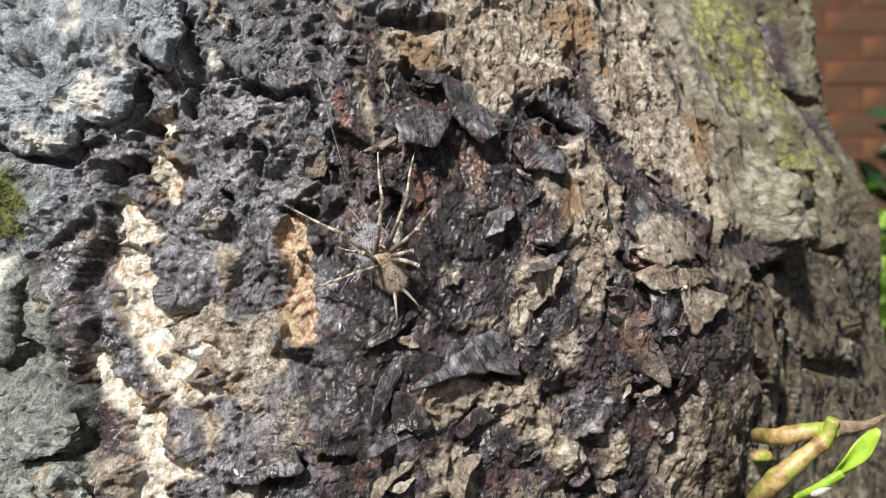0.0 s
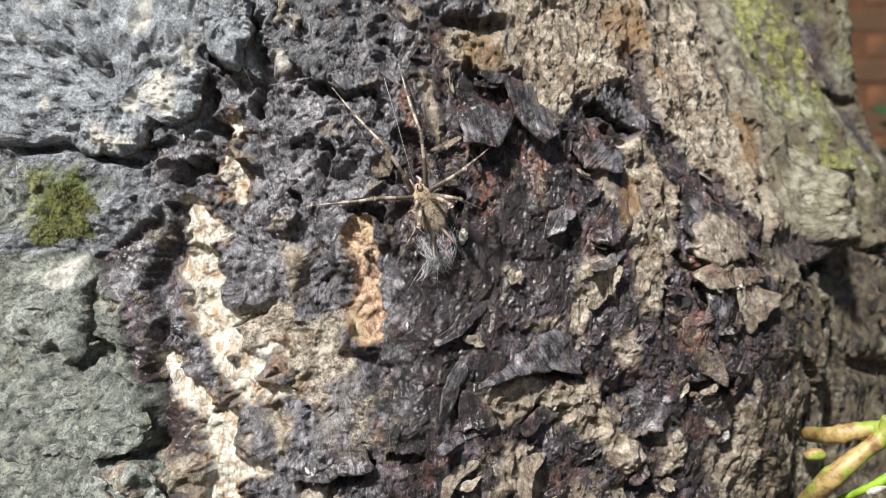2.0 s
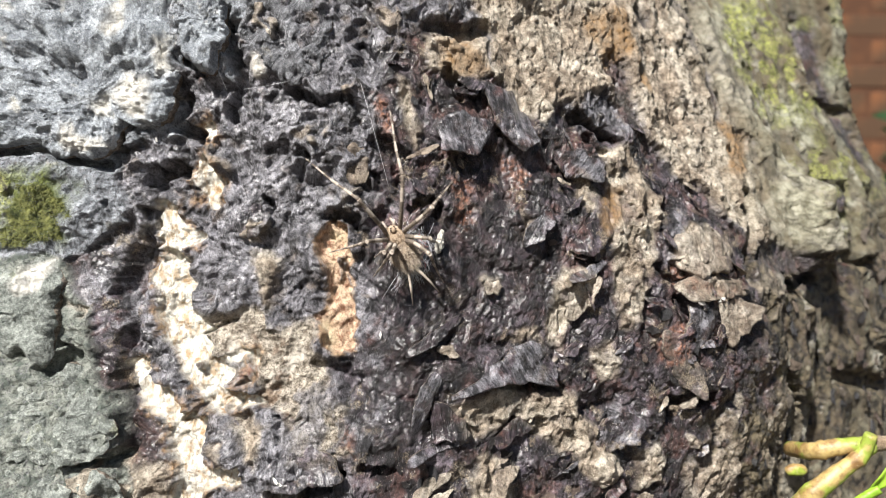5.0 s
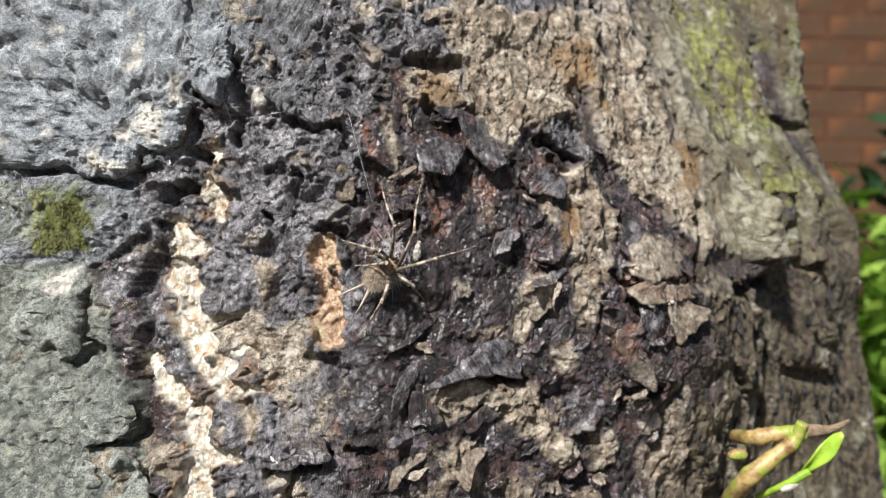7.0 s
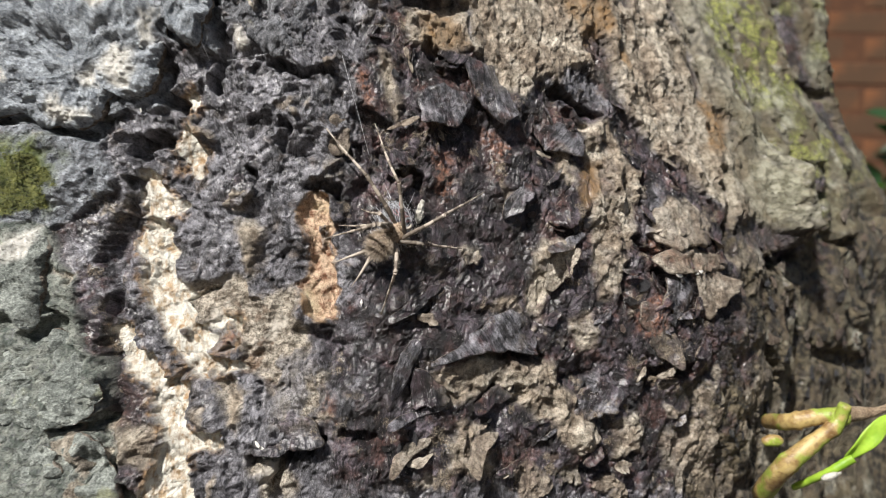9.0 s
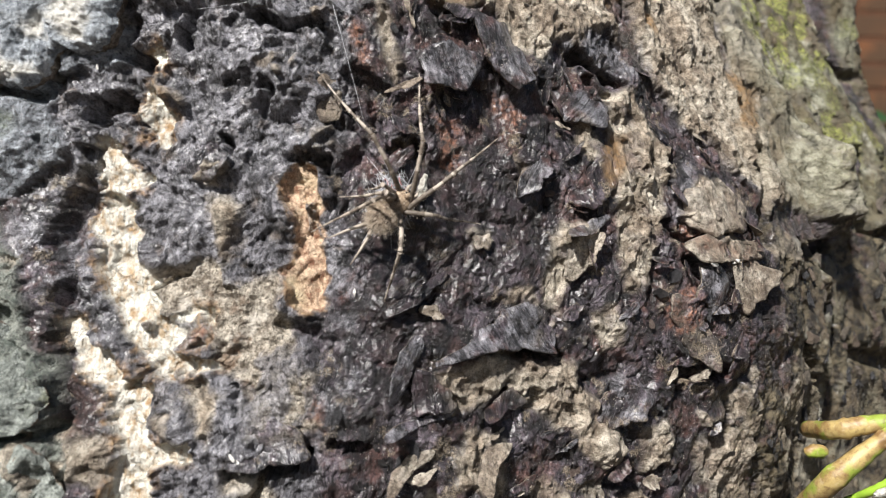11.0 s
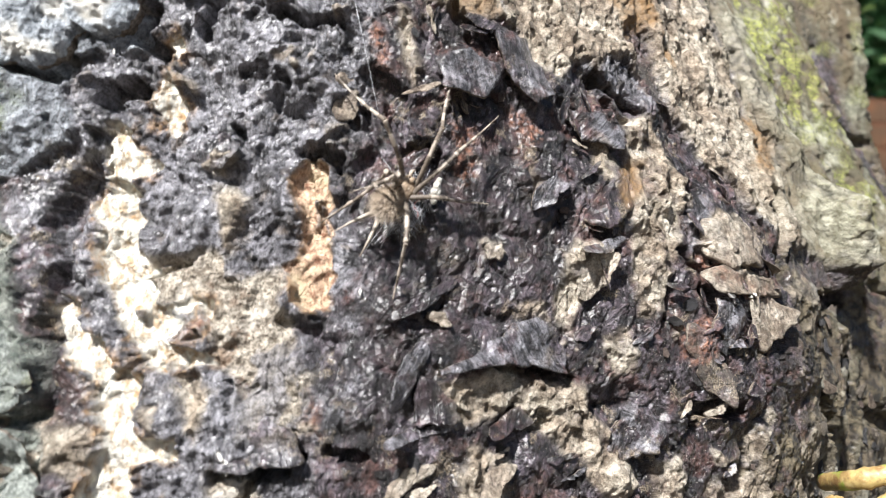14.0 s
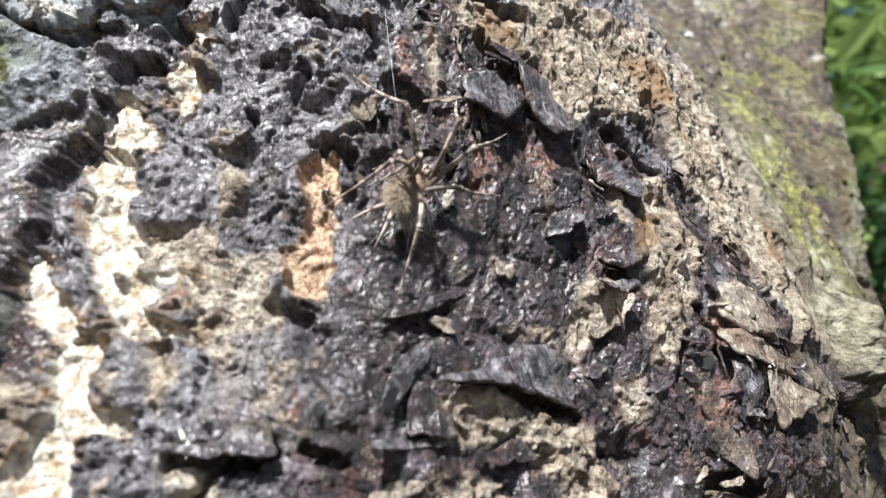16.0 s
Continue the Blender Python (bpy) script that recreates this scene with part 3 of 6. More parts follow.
# ---- materials ----
class Shade:
    """A node material under construction."""

    def __init__(self, name):
        self.mat = bpy.data.materials.new(name)
        self.mat.use_nodes = True
        self.tree = self.mat.node_tree
        self.bsdf = self.tree.nodes["Principled BSDF"]
        self.place = self.add("ShaderNodeTexCoord").outputs["Object"]

    def add(self, kind):
        return self.tree.nodes.new(kind)

    def put(self, socket, value):
        if isinstance(value, bpy.types.NodeSocket):
            self.tree.links.new(value, socket)
        elif isinstance(value, tuple) and len(value) == 3:
            socket.default_value = (*value, 1)
        else:
            socket.default_value = value

    def flow(self):
        """Places along the bark's fibres, as stored on the mesh: one step along them counts for little."""
        a = self.add("ShaderNodeAttribute")
        a.attribute_name = "flow"
        return a.outputs["Vector"]

    def streak(self, size, detail=3, rough=0.6):
        """Noise drawn out along the fibres, size metres across them."""
        n = self.add("ShaderNodeTexNoise")
        n.inputs["Scale"].default_value = 1 / size
        n.inputs["Detail"].default_value = detail
        n.inputs["Roughness"].default_value = rough
        self.put(n.inputs["Vector"], self.flow())
        return n.outputs["Fac"]

    def noise(self, size, detail=4, rough=0.6, stretch=None, turn=0.0):
        """Noise with features of about size metres."""
        n = self.add("ShaderNodeTexNoise")
        n.inputs["Scale"].default_value = 1 / size
        n.inputs["Detail"].default_value = detail
        n.inputs["Roughness"].default_value = rough
        where = self.place
        if stretch:
            m = self.add("ShaderNodeMapping")
            m.vector_type = "TEXTURE"
            m.inputs["Scale"].default_value = tuple(1 / q for q in stretch)
            m.inputs["Rotation"].default_value = (0, radians(turn), 0)
            self.put(m.inputs["Vector"], self.place)
            where = m.outputs["Vector"]
        self.put(n.inputs["Vector"], where)
        return n.outputs["Fac"]

    def spots(self, size):
        n = self.add("ShaderNodeTexVoronoi")
        n.inputs["Scale"].default_value = 1 / size
        self.put(n.inputs["Vector"], self.place)
        return n.outputs["Distance"], n.outputs["Color"]

    def ramp(self, fac, a, b):
        m = self.add("ShaderNodeMapRange")
        self.put(m.inputs["Value"], fac)
        m.inputs["From Min"].default_value, m.inputs["From Max"].default_value = a, b
        return m.outputs["Result"]

    def mix(self, fac, a, b):
        m = self.add("ShaderNodeMix")
        m.data_type = "RGBA"
        self.put(m.inputs[0], fac)
        self.put(m.inputs[6], a)
        self.put(m.inputs[7], b)
        return m.outputs[2]

    def maths(self, op, a, b):
        m = self.add("ShaderNodeMath")
        m.operation = op
        self.put(m.inputs[0], a)
        self.put(m.inputs[1], b)
        return m.outputs[0]

    def mask(self, name):
        """Three masks stored on the mesh."""
        a = self.add("ShaderNodeAttribute")
        a.attribute_name = name
        s = self.add("ShaderNodeSeparateColor")
        self.put(s.inputs[0], a.outputs["Color"])
        return s.outputs[0], s.outputs[1], s.outputs[2]

    def chance(self):
        return self.add("ShaderNodeObjectInfo").outputs["Random"]

    def done(self, color, rough=0.8, bump=None, far=0.0003, strength=0.6, metal=0.0, spec=0.5):
        self.put(self.bsdf.inputs["Base Color"], color)
        self.put(self.bsdf.inputs["Roughness"], rough)
        self.bsdf.inputs["Metallic"].default_value = metal
        self.put(self.bsdf.inputs["Specular IOR Level"], spec)
        if bump is not None:
            b = self.add("ShaderNodeBump")
            b.inputs["Strength"].default_value = strength
            b.inputs["Distance"].default_value = far
            self.put(b.inputs["Height"], bump)
            self.put(self.bsdf.inputs["Normal"], b.outputs["Normal"])
        return self.mat

    def film(self, amount, rough=0.12, bump=None, far=0.0004):
        """A film of water over the surface."""
        self.put(self.bsdf.inputs["Coat Weight"], amount)
        self.bsdf.inputs["Coat Roughness"].default_value = rough
        if bump is not None:
            b = self.add("ShaderNodeBump")
            b.inputs["Strength"].default_value = 0.8
            b.inputs["Distance"].default_value = far
            self.put(b.inputs["Height"], bump)
            self.put(self.bsdf.inputs["Coat Normal"], b.outputs["Normal"])


def make_bark():
    s = Shade("wet_bark")
    grey, green, pale = s.mask("skin")
    bare, rusty, crust = s.mask("wood")
    moss, thin, rust = s.mask("growth")
    wet, ochre, centre = s.mask("stain")
    damp, right, ash = s.mask("tone")
    fringe, chalk, vein_groove = s.mask("edge")
    bulge, _, _ = s.mask("form")
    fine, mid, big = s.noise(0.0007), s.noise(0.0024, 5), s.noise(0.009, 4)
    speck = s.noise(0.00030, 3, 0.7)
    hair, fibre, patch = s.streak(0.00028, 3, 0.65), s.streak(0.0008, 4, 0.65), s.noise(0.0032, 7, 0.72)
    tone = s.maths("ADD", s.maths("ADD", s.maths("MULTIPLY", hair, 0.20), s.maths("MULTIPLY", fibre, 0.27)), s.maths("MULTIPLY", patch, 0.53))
    # the soaked part: black with a violet cast; the slate grey paints in its wet sheen
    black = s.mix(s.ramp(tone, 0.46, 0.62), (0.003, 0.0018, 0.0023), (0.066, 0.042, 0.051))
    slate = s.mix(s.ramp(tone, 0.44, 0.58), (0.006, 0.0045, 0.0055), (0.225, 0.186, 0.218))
    col = s.mix(s.ramp(s.noise(0.0065, 5, 0.65), 0.475, 0.585), black, slate)
    brown = s.ramp(s.noise(0.0055, 4), 0.50, 0.62)
    col = s.mix(s.maths("MULTIPLY", brown, 0.6), col, s.mix(s.ramp(tone, 0.42, 0.58), (0.014, 0.006, 0.0055), (0.22, 0.10, 0.075)))
    bits = s.ramp(s.noise(0.0060, 5, 0.65), 0.58, 0.63)
    col = s.mix(s.maths("MULTIPLY", bits, 0.8), col, s.mix(s.ramp(speck, 0.38, 0.62), (0.06, 0.045, 0.028), (0.42, 0.34, 0.24)))
    dots = s.maths("MULTIPLY", s.ramp(s.noise(0.0005, 2, 0.5), 0.66, 0.70), 0.8)
    col = s.mix(dots, col, (0.40, 0.36, 0.32))
    col = s.mix(s.maths("MULTIPLY", wet, 0.7), col, black)
    # the dry part round it: grey lumps, the shade of the pores painted dark
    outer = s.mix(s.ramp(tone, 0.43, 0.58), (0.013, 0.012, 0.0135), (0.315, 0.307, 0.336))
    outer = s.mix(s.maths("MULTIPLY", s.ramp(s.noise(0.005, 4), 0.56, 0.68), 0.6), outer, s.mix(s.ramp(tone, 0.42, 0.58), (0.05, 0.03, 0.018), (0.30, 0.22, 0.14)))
    # bark grey lightened by a painted bluish sheen
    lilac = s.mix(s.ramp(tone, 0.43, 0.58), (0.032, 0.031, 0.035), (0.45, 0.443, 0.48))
    outer = s.mix(s.maths("MULTIPLY", ash, s.ramp(s.noise(0.0042, 5, 0.65), 0.42, 0.54)), outer, lilac)
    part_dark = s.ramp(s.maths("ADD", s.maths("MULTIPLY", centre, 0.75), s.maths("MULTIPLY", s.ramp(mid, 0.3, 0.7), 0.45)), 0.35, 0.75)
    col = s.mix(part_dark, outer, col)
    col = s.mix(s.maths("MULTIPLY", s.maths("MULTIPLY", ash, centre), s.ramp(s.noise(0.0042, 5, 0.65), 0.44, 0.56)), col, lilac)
    # near-black in the bump's low spots: pit shade put into the colour
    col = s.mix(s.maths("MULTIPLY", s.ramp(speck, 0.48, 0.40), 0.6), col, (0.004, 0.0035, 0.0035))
    # sparse pale flecks along the fibres stand for small highlights
    col = s.mix(s.maths("MULTIPLY", s.ramp(hair, 0.60, 0.70), 0.35), col, (0.34, 0.33, 0.345))
    earth = s.mix(s.ramp(mid, 0.39, 0.61), (0.03, 0.023, 0.014), (0.20, 0.155, 0.09))
    col = s.mix(s.maths("MULTIPLY", s.maths("SUBTRACT", right, s.maths("MULTIPLY", vein_groove, right)), 0.8), col, earth)
    mould = s.mix(s.ramp(mid, 0.42, 0.6), (0.018, 0.015, 0.010), (0.19, 0.155, 0.095))
    col = s.mix(s.maths("MULTIPLY", damp, s.ramp(big, 0.62, 0.44)), col, mould)
    stone = s.mix(s.ramp(s.maths("ADD", s.maths("MULTIPLY", mid, 0.55), s.maths("MULTIPLY", fibre, 0.45)), 0.40, 0.60), (0.085, 0.094, 0.104), (0.52, 0.555, 0.60))
    stone = s.mix(s.ramp(s.noise(0.006, 5), 0.60, 0.70), stone, (0.56, 0.54, 0.46))
    col = s.mix(s.maths("MULTIPLY", grey, s.ramp(fine, 0.30, 0.5)), col, stone)
    sage = s.mix(s.ramp(mid, 0.39, 0.61), (0.11, 0.13, 0.11), (0.36, 0.38, 0.33))
    col = s.mix(s.maths("MULTIPLY", green, s.ramp(fine, 0.2, 0.5)), col, sage)
    dull = s.mix(s.ramp(s.maths("ADD", s.maths("MULTIPLY", mid, 0.6), s.maths("MULTIPLY", fine, 0.4)), 0.42, 0.58), (0.19, 0.155, 0.115), (0.70, 0.63, 0.52))
    dull = s.mix(s.maths("MULTIPLY", s.ramp(speck, 0.48, 0.40), 0.6), dull, (0.05, 0.038, 0.026))
    dull = s.mix(s.ramp(s.noise(0.006, 5), 0.55, 0.62), dull, s.mix(mid, (0.50, 0.44, 0.36), (0.80, 0.75, 0.66)))
    dull = s.mix(s.maths("MULTIPLY", s.ramp(s.noise(0.0045, 5), 0.57, 0.65), 0.7), dull, s.mix(fine, (0.10, 0.055, 0.03), (0.28, 0.17, 0.10)))
    col = s.mix(pale, col, dull)
    cell, _ = s.spots(0.0011)
    sand = s.mix(s.ramp(mid, 0.39, 0.61), (0.17, 0.13, 0.092), (0.54, 0.45, 0.345))
    sand = s.mix(s.ramp(big, 0.45, 0.58), sand, s.mix(s.ramp(mid, 0.39, 0.6), (0.28, 0.24, 0.18), (0.78, 0.70, 0.575)))
    sand = s.mix(s.maths("MULTIPLY", s.ramp(cell, 0.55, 0.8), 0.3), sand, (0.09, 0.07, 0.05))
    sand = s.mix(s.maths("MULTIPLY", s.ramp(fine, 0.48, 0.34), 0.45), sand, (0.11, 0.08, 0.05))
    sand = s.mix(s.maths("MULTIPLY", s.ramp(speck, 0.44, 0.36), 0.4), sand, (0.05, 0.038, 0.025))
    sand = s.mix(s.maths("MULTIPLY", s.ramp(speck, 0.58, 0.68), 0.3), sand, (0.74, 0.70, 0.60))
    flank = s.mix(s.ramp(s.noise(0.016, 4), 0.42, 0.60), (0.175, 0.147, 0.088), s.mix(s.ramp(mid, 0.38, 0.60), (0.15, 0.149, 0.10), (0.43, 0.43, 0.33)))
    flank = s.mix(s.maths("MULTIPLY", s.ramp(s.noise(0.013, 6, 0.65), 0.52, 0.60), 0.75), flank, (0.075, 0.064, 0.036))
    flank = s.mix(s.maths("MULTIPLY", s.ramp(s.noise(0.010, 4), 0.56, 0.66), 0.8), flank, (0.66, 0.65, 0.55))
    flank = s.mix(s.maths("MULTIPLY", s.ramp(s.noise(0.007, 4, 0.6, (1, 1, 0.14)), 0.52, 0.62), 0.6), flank, (0.15, 0.105, 0.06))
    flank = s.mix(s.maths("MULTIPLY", s.ramp(s.noise(0.005, 4, 0.6, (1, 1, 0.3)), 0.58, 0.66), 0.45), flank, (0.06, 0.05, 0.038))
    flank = s.mix(s.maths("MULTIPLY", s.ramp(s.noise(0.014, 5, 0.6, (1, 1, 0.22)), 0.48, 0.58), 0.55), flank, (0.085, 0.07, 0.04))
    flank = s.mix(s.maths("MULTIPLY", bulge, s.ramp(s.noise(0.008, 5, 0.6), 0.36, 0.52)), flank, s.mix(s.ramp(mid, 0.38, 0.60), (0.17, 0.16, 0.11), (0.42, 0.405, 0.315)))
    col = s.mix(crust, col, s.mix(right, sand, flank))
    col = s.mix(s.maths("MULTIPLY", ochre, s.ramp(mid, 0.25, 0.6)), col, s.mix(fine, (0.20, 0.11, 0.04), (0.42, 0.27, 0.13)))
    col = s.mix(s.maths("MULTIPLY", fringe, s.ramp(mid, 0.40, 0.58)), col, s.mix(s.ramp(fine, 0.36, 0.62), (0.11, 0.055, 0.025), (0.46, 0.29, 0.14)))
    grain = s.noise(0.0012, 5, 0.65, (1.0, 1.0, 0.4))
    cream = s.mix(s.ramp(grain, 0.36, 0.52), (0.56, 0.43, 0.28), (0.90, 0.87, 0.77))
    cream = s.mix(s.ramp(s.noise(0.004, 5), 0.55, 0.66), cream, s.mix(fine, (0.34, 0.19, 0.08), (0.62, 0.42, 0.22)))
    cream = s.mix(s.maths("MULTIPLY", s.ramp(speck, 0.42, 0.34), 0.6), cream, (0.22, 0.13, 0.06))
    col = s.mix(bare, col, cream)
    orange = s.mix(s.ramp(s.noise(0.0013, 5, 0.7), 0.36, 0.58), (0.26, 0.115, 0.06), (0.80, 0.60, 0.42))
    orange = s.mix(s.ramp(s.noise(0.006, 3), 0.5, 0.7), orange, (0.70, 0.58, 0.38))
    orange = s.mix(s.maths("MULTIPLY", s.ramp(speck, 0.44, 0.36), 0.6), orange, (0.12, 0.05, 0.025))
    col = s.mix(rusty, col, orange)
    col = s.mix(s.maths("MULTIPLY", rust, s.ramp(s.noise(0.0016, 4), 0.40, 0.60)), col, s.mix(s.ramp(fine, 0.35, 0.62), (0.08, 0.03, 0.018), (0.38, 0.18, 0.11)))
    leafy = s.mix(s.ramp(s.noise(0.003, 5), 0.3, 0.7), (0.05, 0.075, 0.015), (0.22, 0.26, 0.06))
    col = s.mix(s.maths("MULTIPLY", moss, s.ramp(mid, 0.38, 0.56)), col, leafy)
    film_green = s.mix(s.ramp(mid, 0.39, 0.61), (0.17, 0.19, 0.045), (0.44, 0.47, 0.12))
    col = s.mix(s.maths("MULTIPLY", thin, s.ramp(fine, 0.36, 0.6)), col, film_green)
    col = s.mix(s.maths("MULTIPLY", s.maths("MAXIMUM", grey, green), s.maths("MULTIPLY", s.ramp(speck, 0.46, 0.36), 0.6)), col, (0.05, 0.055, 0.055))
    col = s.mix(s.maths("MULTIPLY", chalk, s.ramp(mid, 0.28, 0.42)), col, s.mix(s.ramp(fine, 0.36, 0.6), (0.60, 0.57, 0.49), (0.90, 0.885, 0.83)))
    dry = s.maths("MAXIMUM", s.maths("MAXIMUM", s.maths("MAXIMUM", grey, green), s.maths("MAXIMUM", crust, pale)), s.maths("MAXIMUM", s.maths("MAXIMUM", bare, rusty), s.maths("MAXIMUM", moss, thin)))
    shine = s.maths("MULTIPLY", s.maths("SUBTRACT", 1.0, dry), s.ramp(big, 0.30, 0.55))
    rough = s.add("ShaderNodeMapRange")
    s.put(rough.inputs["Value"], s.maths("MAXIMUM", shine, s.maths("MULTIPLY", wet, 0.9)))
    rough.inputs["To Min"].default_value, rough.inputs["To Max"].default_value = 0.8, 0.42
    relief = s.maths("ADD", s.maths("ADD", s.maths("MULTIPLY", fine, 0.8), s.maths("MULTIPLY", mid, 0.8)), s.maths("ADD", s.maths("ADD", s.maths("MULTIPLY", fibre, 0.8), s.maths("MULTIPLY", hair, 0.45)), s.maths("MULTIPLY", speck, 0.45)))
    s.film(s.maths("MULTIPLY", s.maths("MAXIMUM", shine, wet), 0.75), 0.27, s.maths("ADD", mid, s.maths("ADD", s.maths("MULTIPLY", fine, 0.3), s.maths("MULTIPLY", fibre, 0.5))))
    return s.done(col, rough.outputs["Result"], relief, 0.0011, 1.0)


def make_skin(name, dark, light, spot, rough=0.85, chips=0.64, damp=0.0, pit_shade=0.65, chalky=False):
    """Lichen skin, bark or crust in two tones with spots of a third and a combed grain."""
    s = Shade(name)
    fine, mid = s.noise(0.0007, 5, 0.7), s.noise(0.0026, 6, 0.65)
    comb = s.noise(0.0011, 5, 0.7) if chalky else s.streak(0.0006, 4, 0.65)
    hair = s.noise(0.0004, 4, 0.65) if chalky else s.streak(0.00025, 3, 0.65)
    col = s.mix(s.ramp(s.maths("ADD", s.maths("MULTIPLY", mid, 0.45), s.maths("ADD", s.maths("MULTIPLY", comb, 0.35), s.maths("MULTIPLY", hair, 0.20))), 0.43, 0.57), dark, light)
    col = s.mix(s.ramp(s.noise(0.0055, 5), chips, chips + 0.1), col, spot)
    col = s.mix(s.maths("MULTIPLY", s.ramp(s.noise(0.008, 4, 0.6), 0.58, 0.42), 0.45), col, dark)
    # darker where the fine bump is low: shade of the pits painted in
    col = s.mix(s.maths("MULTIPLY", s.ramp(fine, 0.56, 0.38), pit_shade), col, tuple(0.5 * x for x in dark))
    speck = s.noise(0.0003, 3, 0.7)
    col = s.mix(s.maths("MULTIPLY", s.ramp(speck, 0.47, 0.39), 0.5 * pit_shade + 0.1), col, tuple(0.35 * x for x in dark))
    col = s.mix(s.maths("MULTIPLY", s.ramp(speck, 0.58, 0.70), 0.5), col, tuple(min(0.9, 1.35 * x) for x in light))
    if chalky:
        a = s.add("ShaderNodeAttribute")
        a.attribute_name = "chalk"
        white = s.mix(s.ramp(fine, 0.36, 0.6), (0.62, 0.59, 0.51), (0.90, 0.885, 0.83))
        col = s.mix(s.maths("MULTIPLY", a.outputs["Fac"], s.ramp(mid, 0.28, 0.42)), col, white)
    if damp:
        s.film(damp, 0.26, s.maths("ADD", mid, s.maths("MULTIPLY", comb, 0.6)))
    return s.done(col, rough, s.maths("ADD", s.maths("ADD", fine, mid), s.maths("ADD", comb, s.maths("MULTIPLY", hair, 0.4))), 0.0010, 1.0)


def make_plain(name, a, b, size=0.004, rough=0.6, spec=0.5):
    s = Shade(name)
    n = s.noise(size, 4)
    return s.done(s.mix(s.ramp(n, 0.3, 0.7), a, b), rough, n, size * 0.2, 0.4, spec=spec)


BARK = make_bark()
LICHEN = make_skin("blue_grey_lichen", (0.22, 0.245, 0.275), (0.78, 0.84, 0.89), (0.80, 0.78, 0.70), 0.7, 0.60, 0.0, 0.5, True)
SAGE = make_skin("green_grey_lichen", (0.15, 0.168, 0.15), (0.62, 0.66, 0.60), (0.50, 0.52, 0.32), 0.7, 0.60, 0.0, 0.5, True)
SLATE_GREY = make_skin("slate_grey_bark", (0.05, 0.052, 0.058), (0.46, 0.47, 0.50), (0.52, 0.49, 0.40), 0.6, 0.62, 0.2)
SLATE = make_skin("slate_bark", (0.014, 0.013, 0.014), (0.22, 0.215, 0.228), (0.26, 0.21, 0.17), 0.5, 0.64, 0.4)
UMBER = make_skin("dark_bark", (0.006, 0.005, 0.005), (0.070, 0.058, 0.055), (0.17, 0.12, 0.085), 0.5, 0.64, 0.5)
TAN = make_skin("tan_bark", (0.15, 0.105, 0.072), (0.48, 0.385, 0.295), (0.66, 0.58, 0.48), 0.8, 0.60, 0.0, 0.5)
RED_BARK = make_skin("red_bark", (0.11, 0.075, 0.06), (0.42, 0.31, 0.25), (0.66, 0.60, 0.52), 0.6, 0.56)
MAHOGANY = make_skin("mahogany_bark", (0.05, 0.03, 0.025), (0.24, 0.15, 0.125), (0.48, 0.41, 0.36), 0.5, 0.58, 0.4)
EDGE = make_skin("bark_edge", (0.17, 0.13, 0.095), (0.56, 0.49, 0.41), (0.16, 0.11, 0.07))
WHITE_CHIP = make_plain("white_chip", (0.72, 0.70, 0.64), (0.90, 0.88, 0.83), 0.002)
CHALK = make_skin("chalky_lichen", (0.60, 0.57, 0.49), (0.88, 0.86, 0.80), (0.50, 0.46, 0.36), 0.8, 0.64, 0.0, 0.3)
GRIT = make_skin("grit", (0.20, 0.16, 0.12), (0.48, 0.42, 0.33), (0.62, 0.58, 0.5))


def rng(seed):
    return random.Random(seed)


def mesh_of(name, verts, faces, mat, smooth=True):
    """A mesh from arrays of places and of faces."""
    me = bpy.data.meshes.new(name)
    me.from_pydata([tuple(p) for p in verts], [], [tuple(int(i) for i in f) for f in faces])
    for m in mat if isinstance(mat, (list, tuple)) else (mat,):
        me.materials.append(m)
    if smooth:
        me.polygons.foreach_set("use_smooth", np.ones(len(me.polygons), bool))
    me.update()
    return me


def part(name, me, parent, label=""):
    ob = new(name, me)
    ob.parent = parent
    return tagged(ob, label)


# ---- the trunk ----
def store_covers(me, c):
    """Keep on the mesh what covers it where."""
    for name, keys in (("skin", ("grey", "green", "pale")), ("wood", ("bare", "rusty", "crust")), ("growth", ("moss", "thin", "rust")), ("stain", ("wet", "ochre", "centre")), ("tone", ("damp", "right", "ash")), ("edge", ("fringe", "chalk", "vein_groove")), ("form", ("bulge", "bulge", "bulge"))):
        a = me.attributes.new(name, "FLOAT_COLOR", "POINT")
        rgba = np.ones((len(me.vertices), 4), np.float32)
        rgba[:, :3] = np.stack([c[k] for k in keys], -1)
        a.data.foreach_set("color", rgba.ravel())


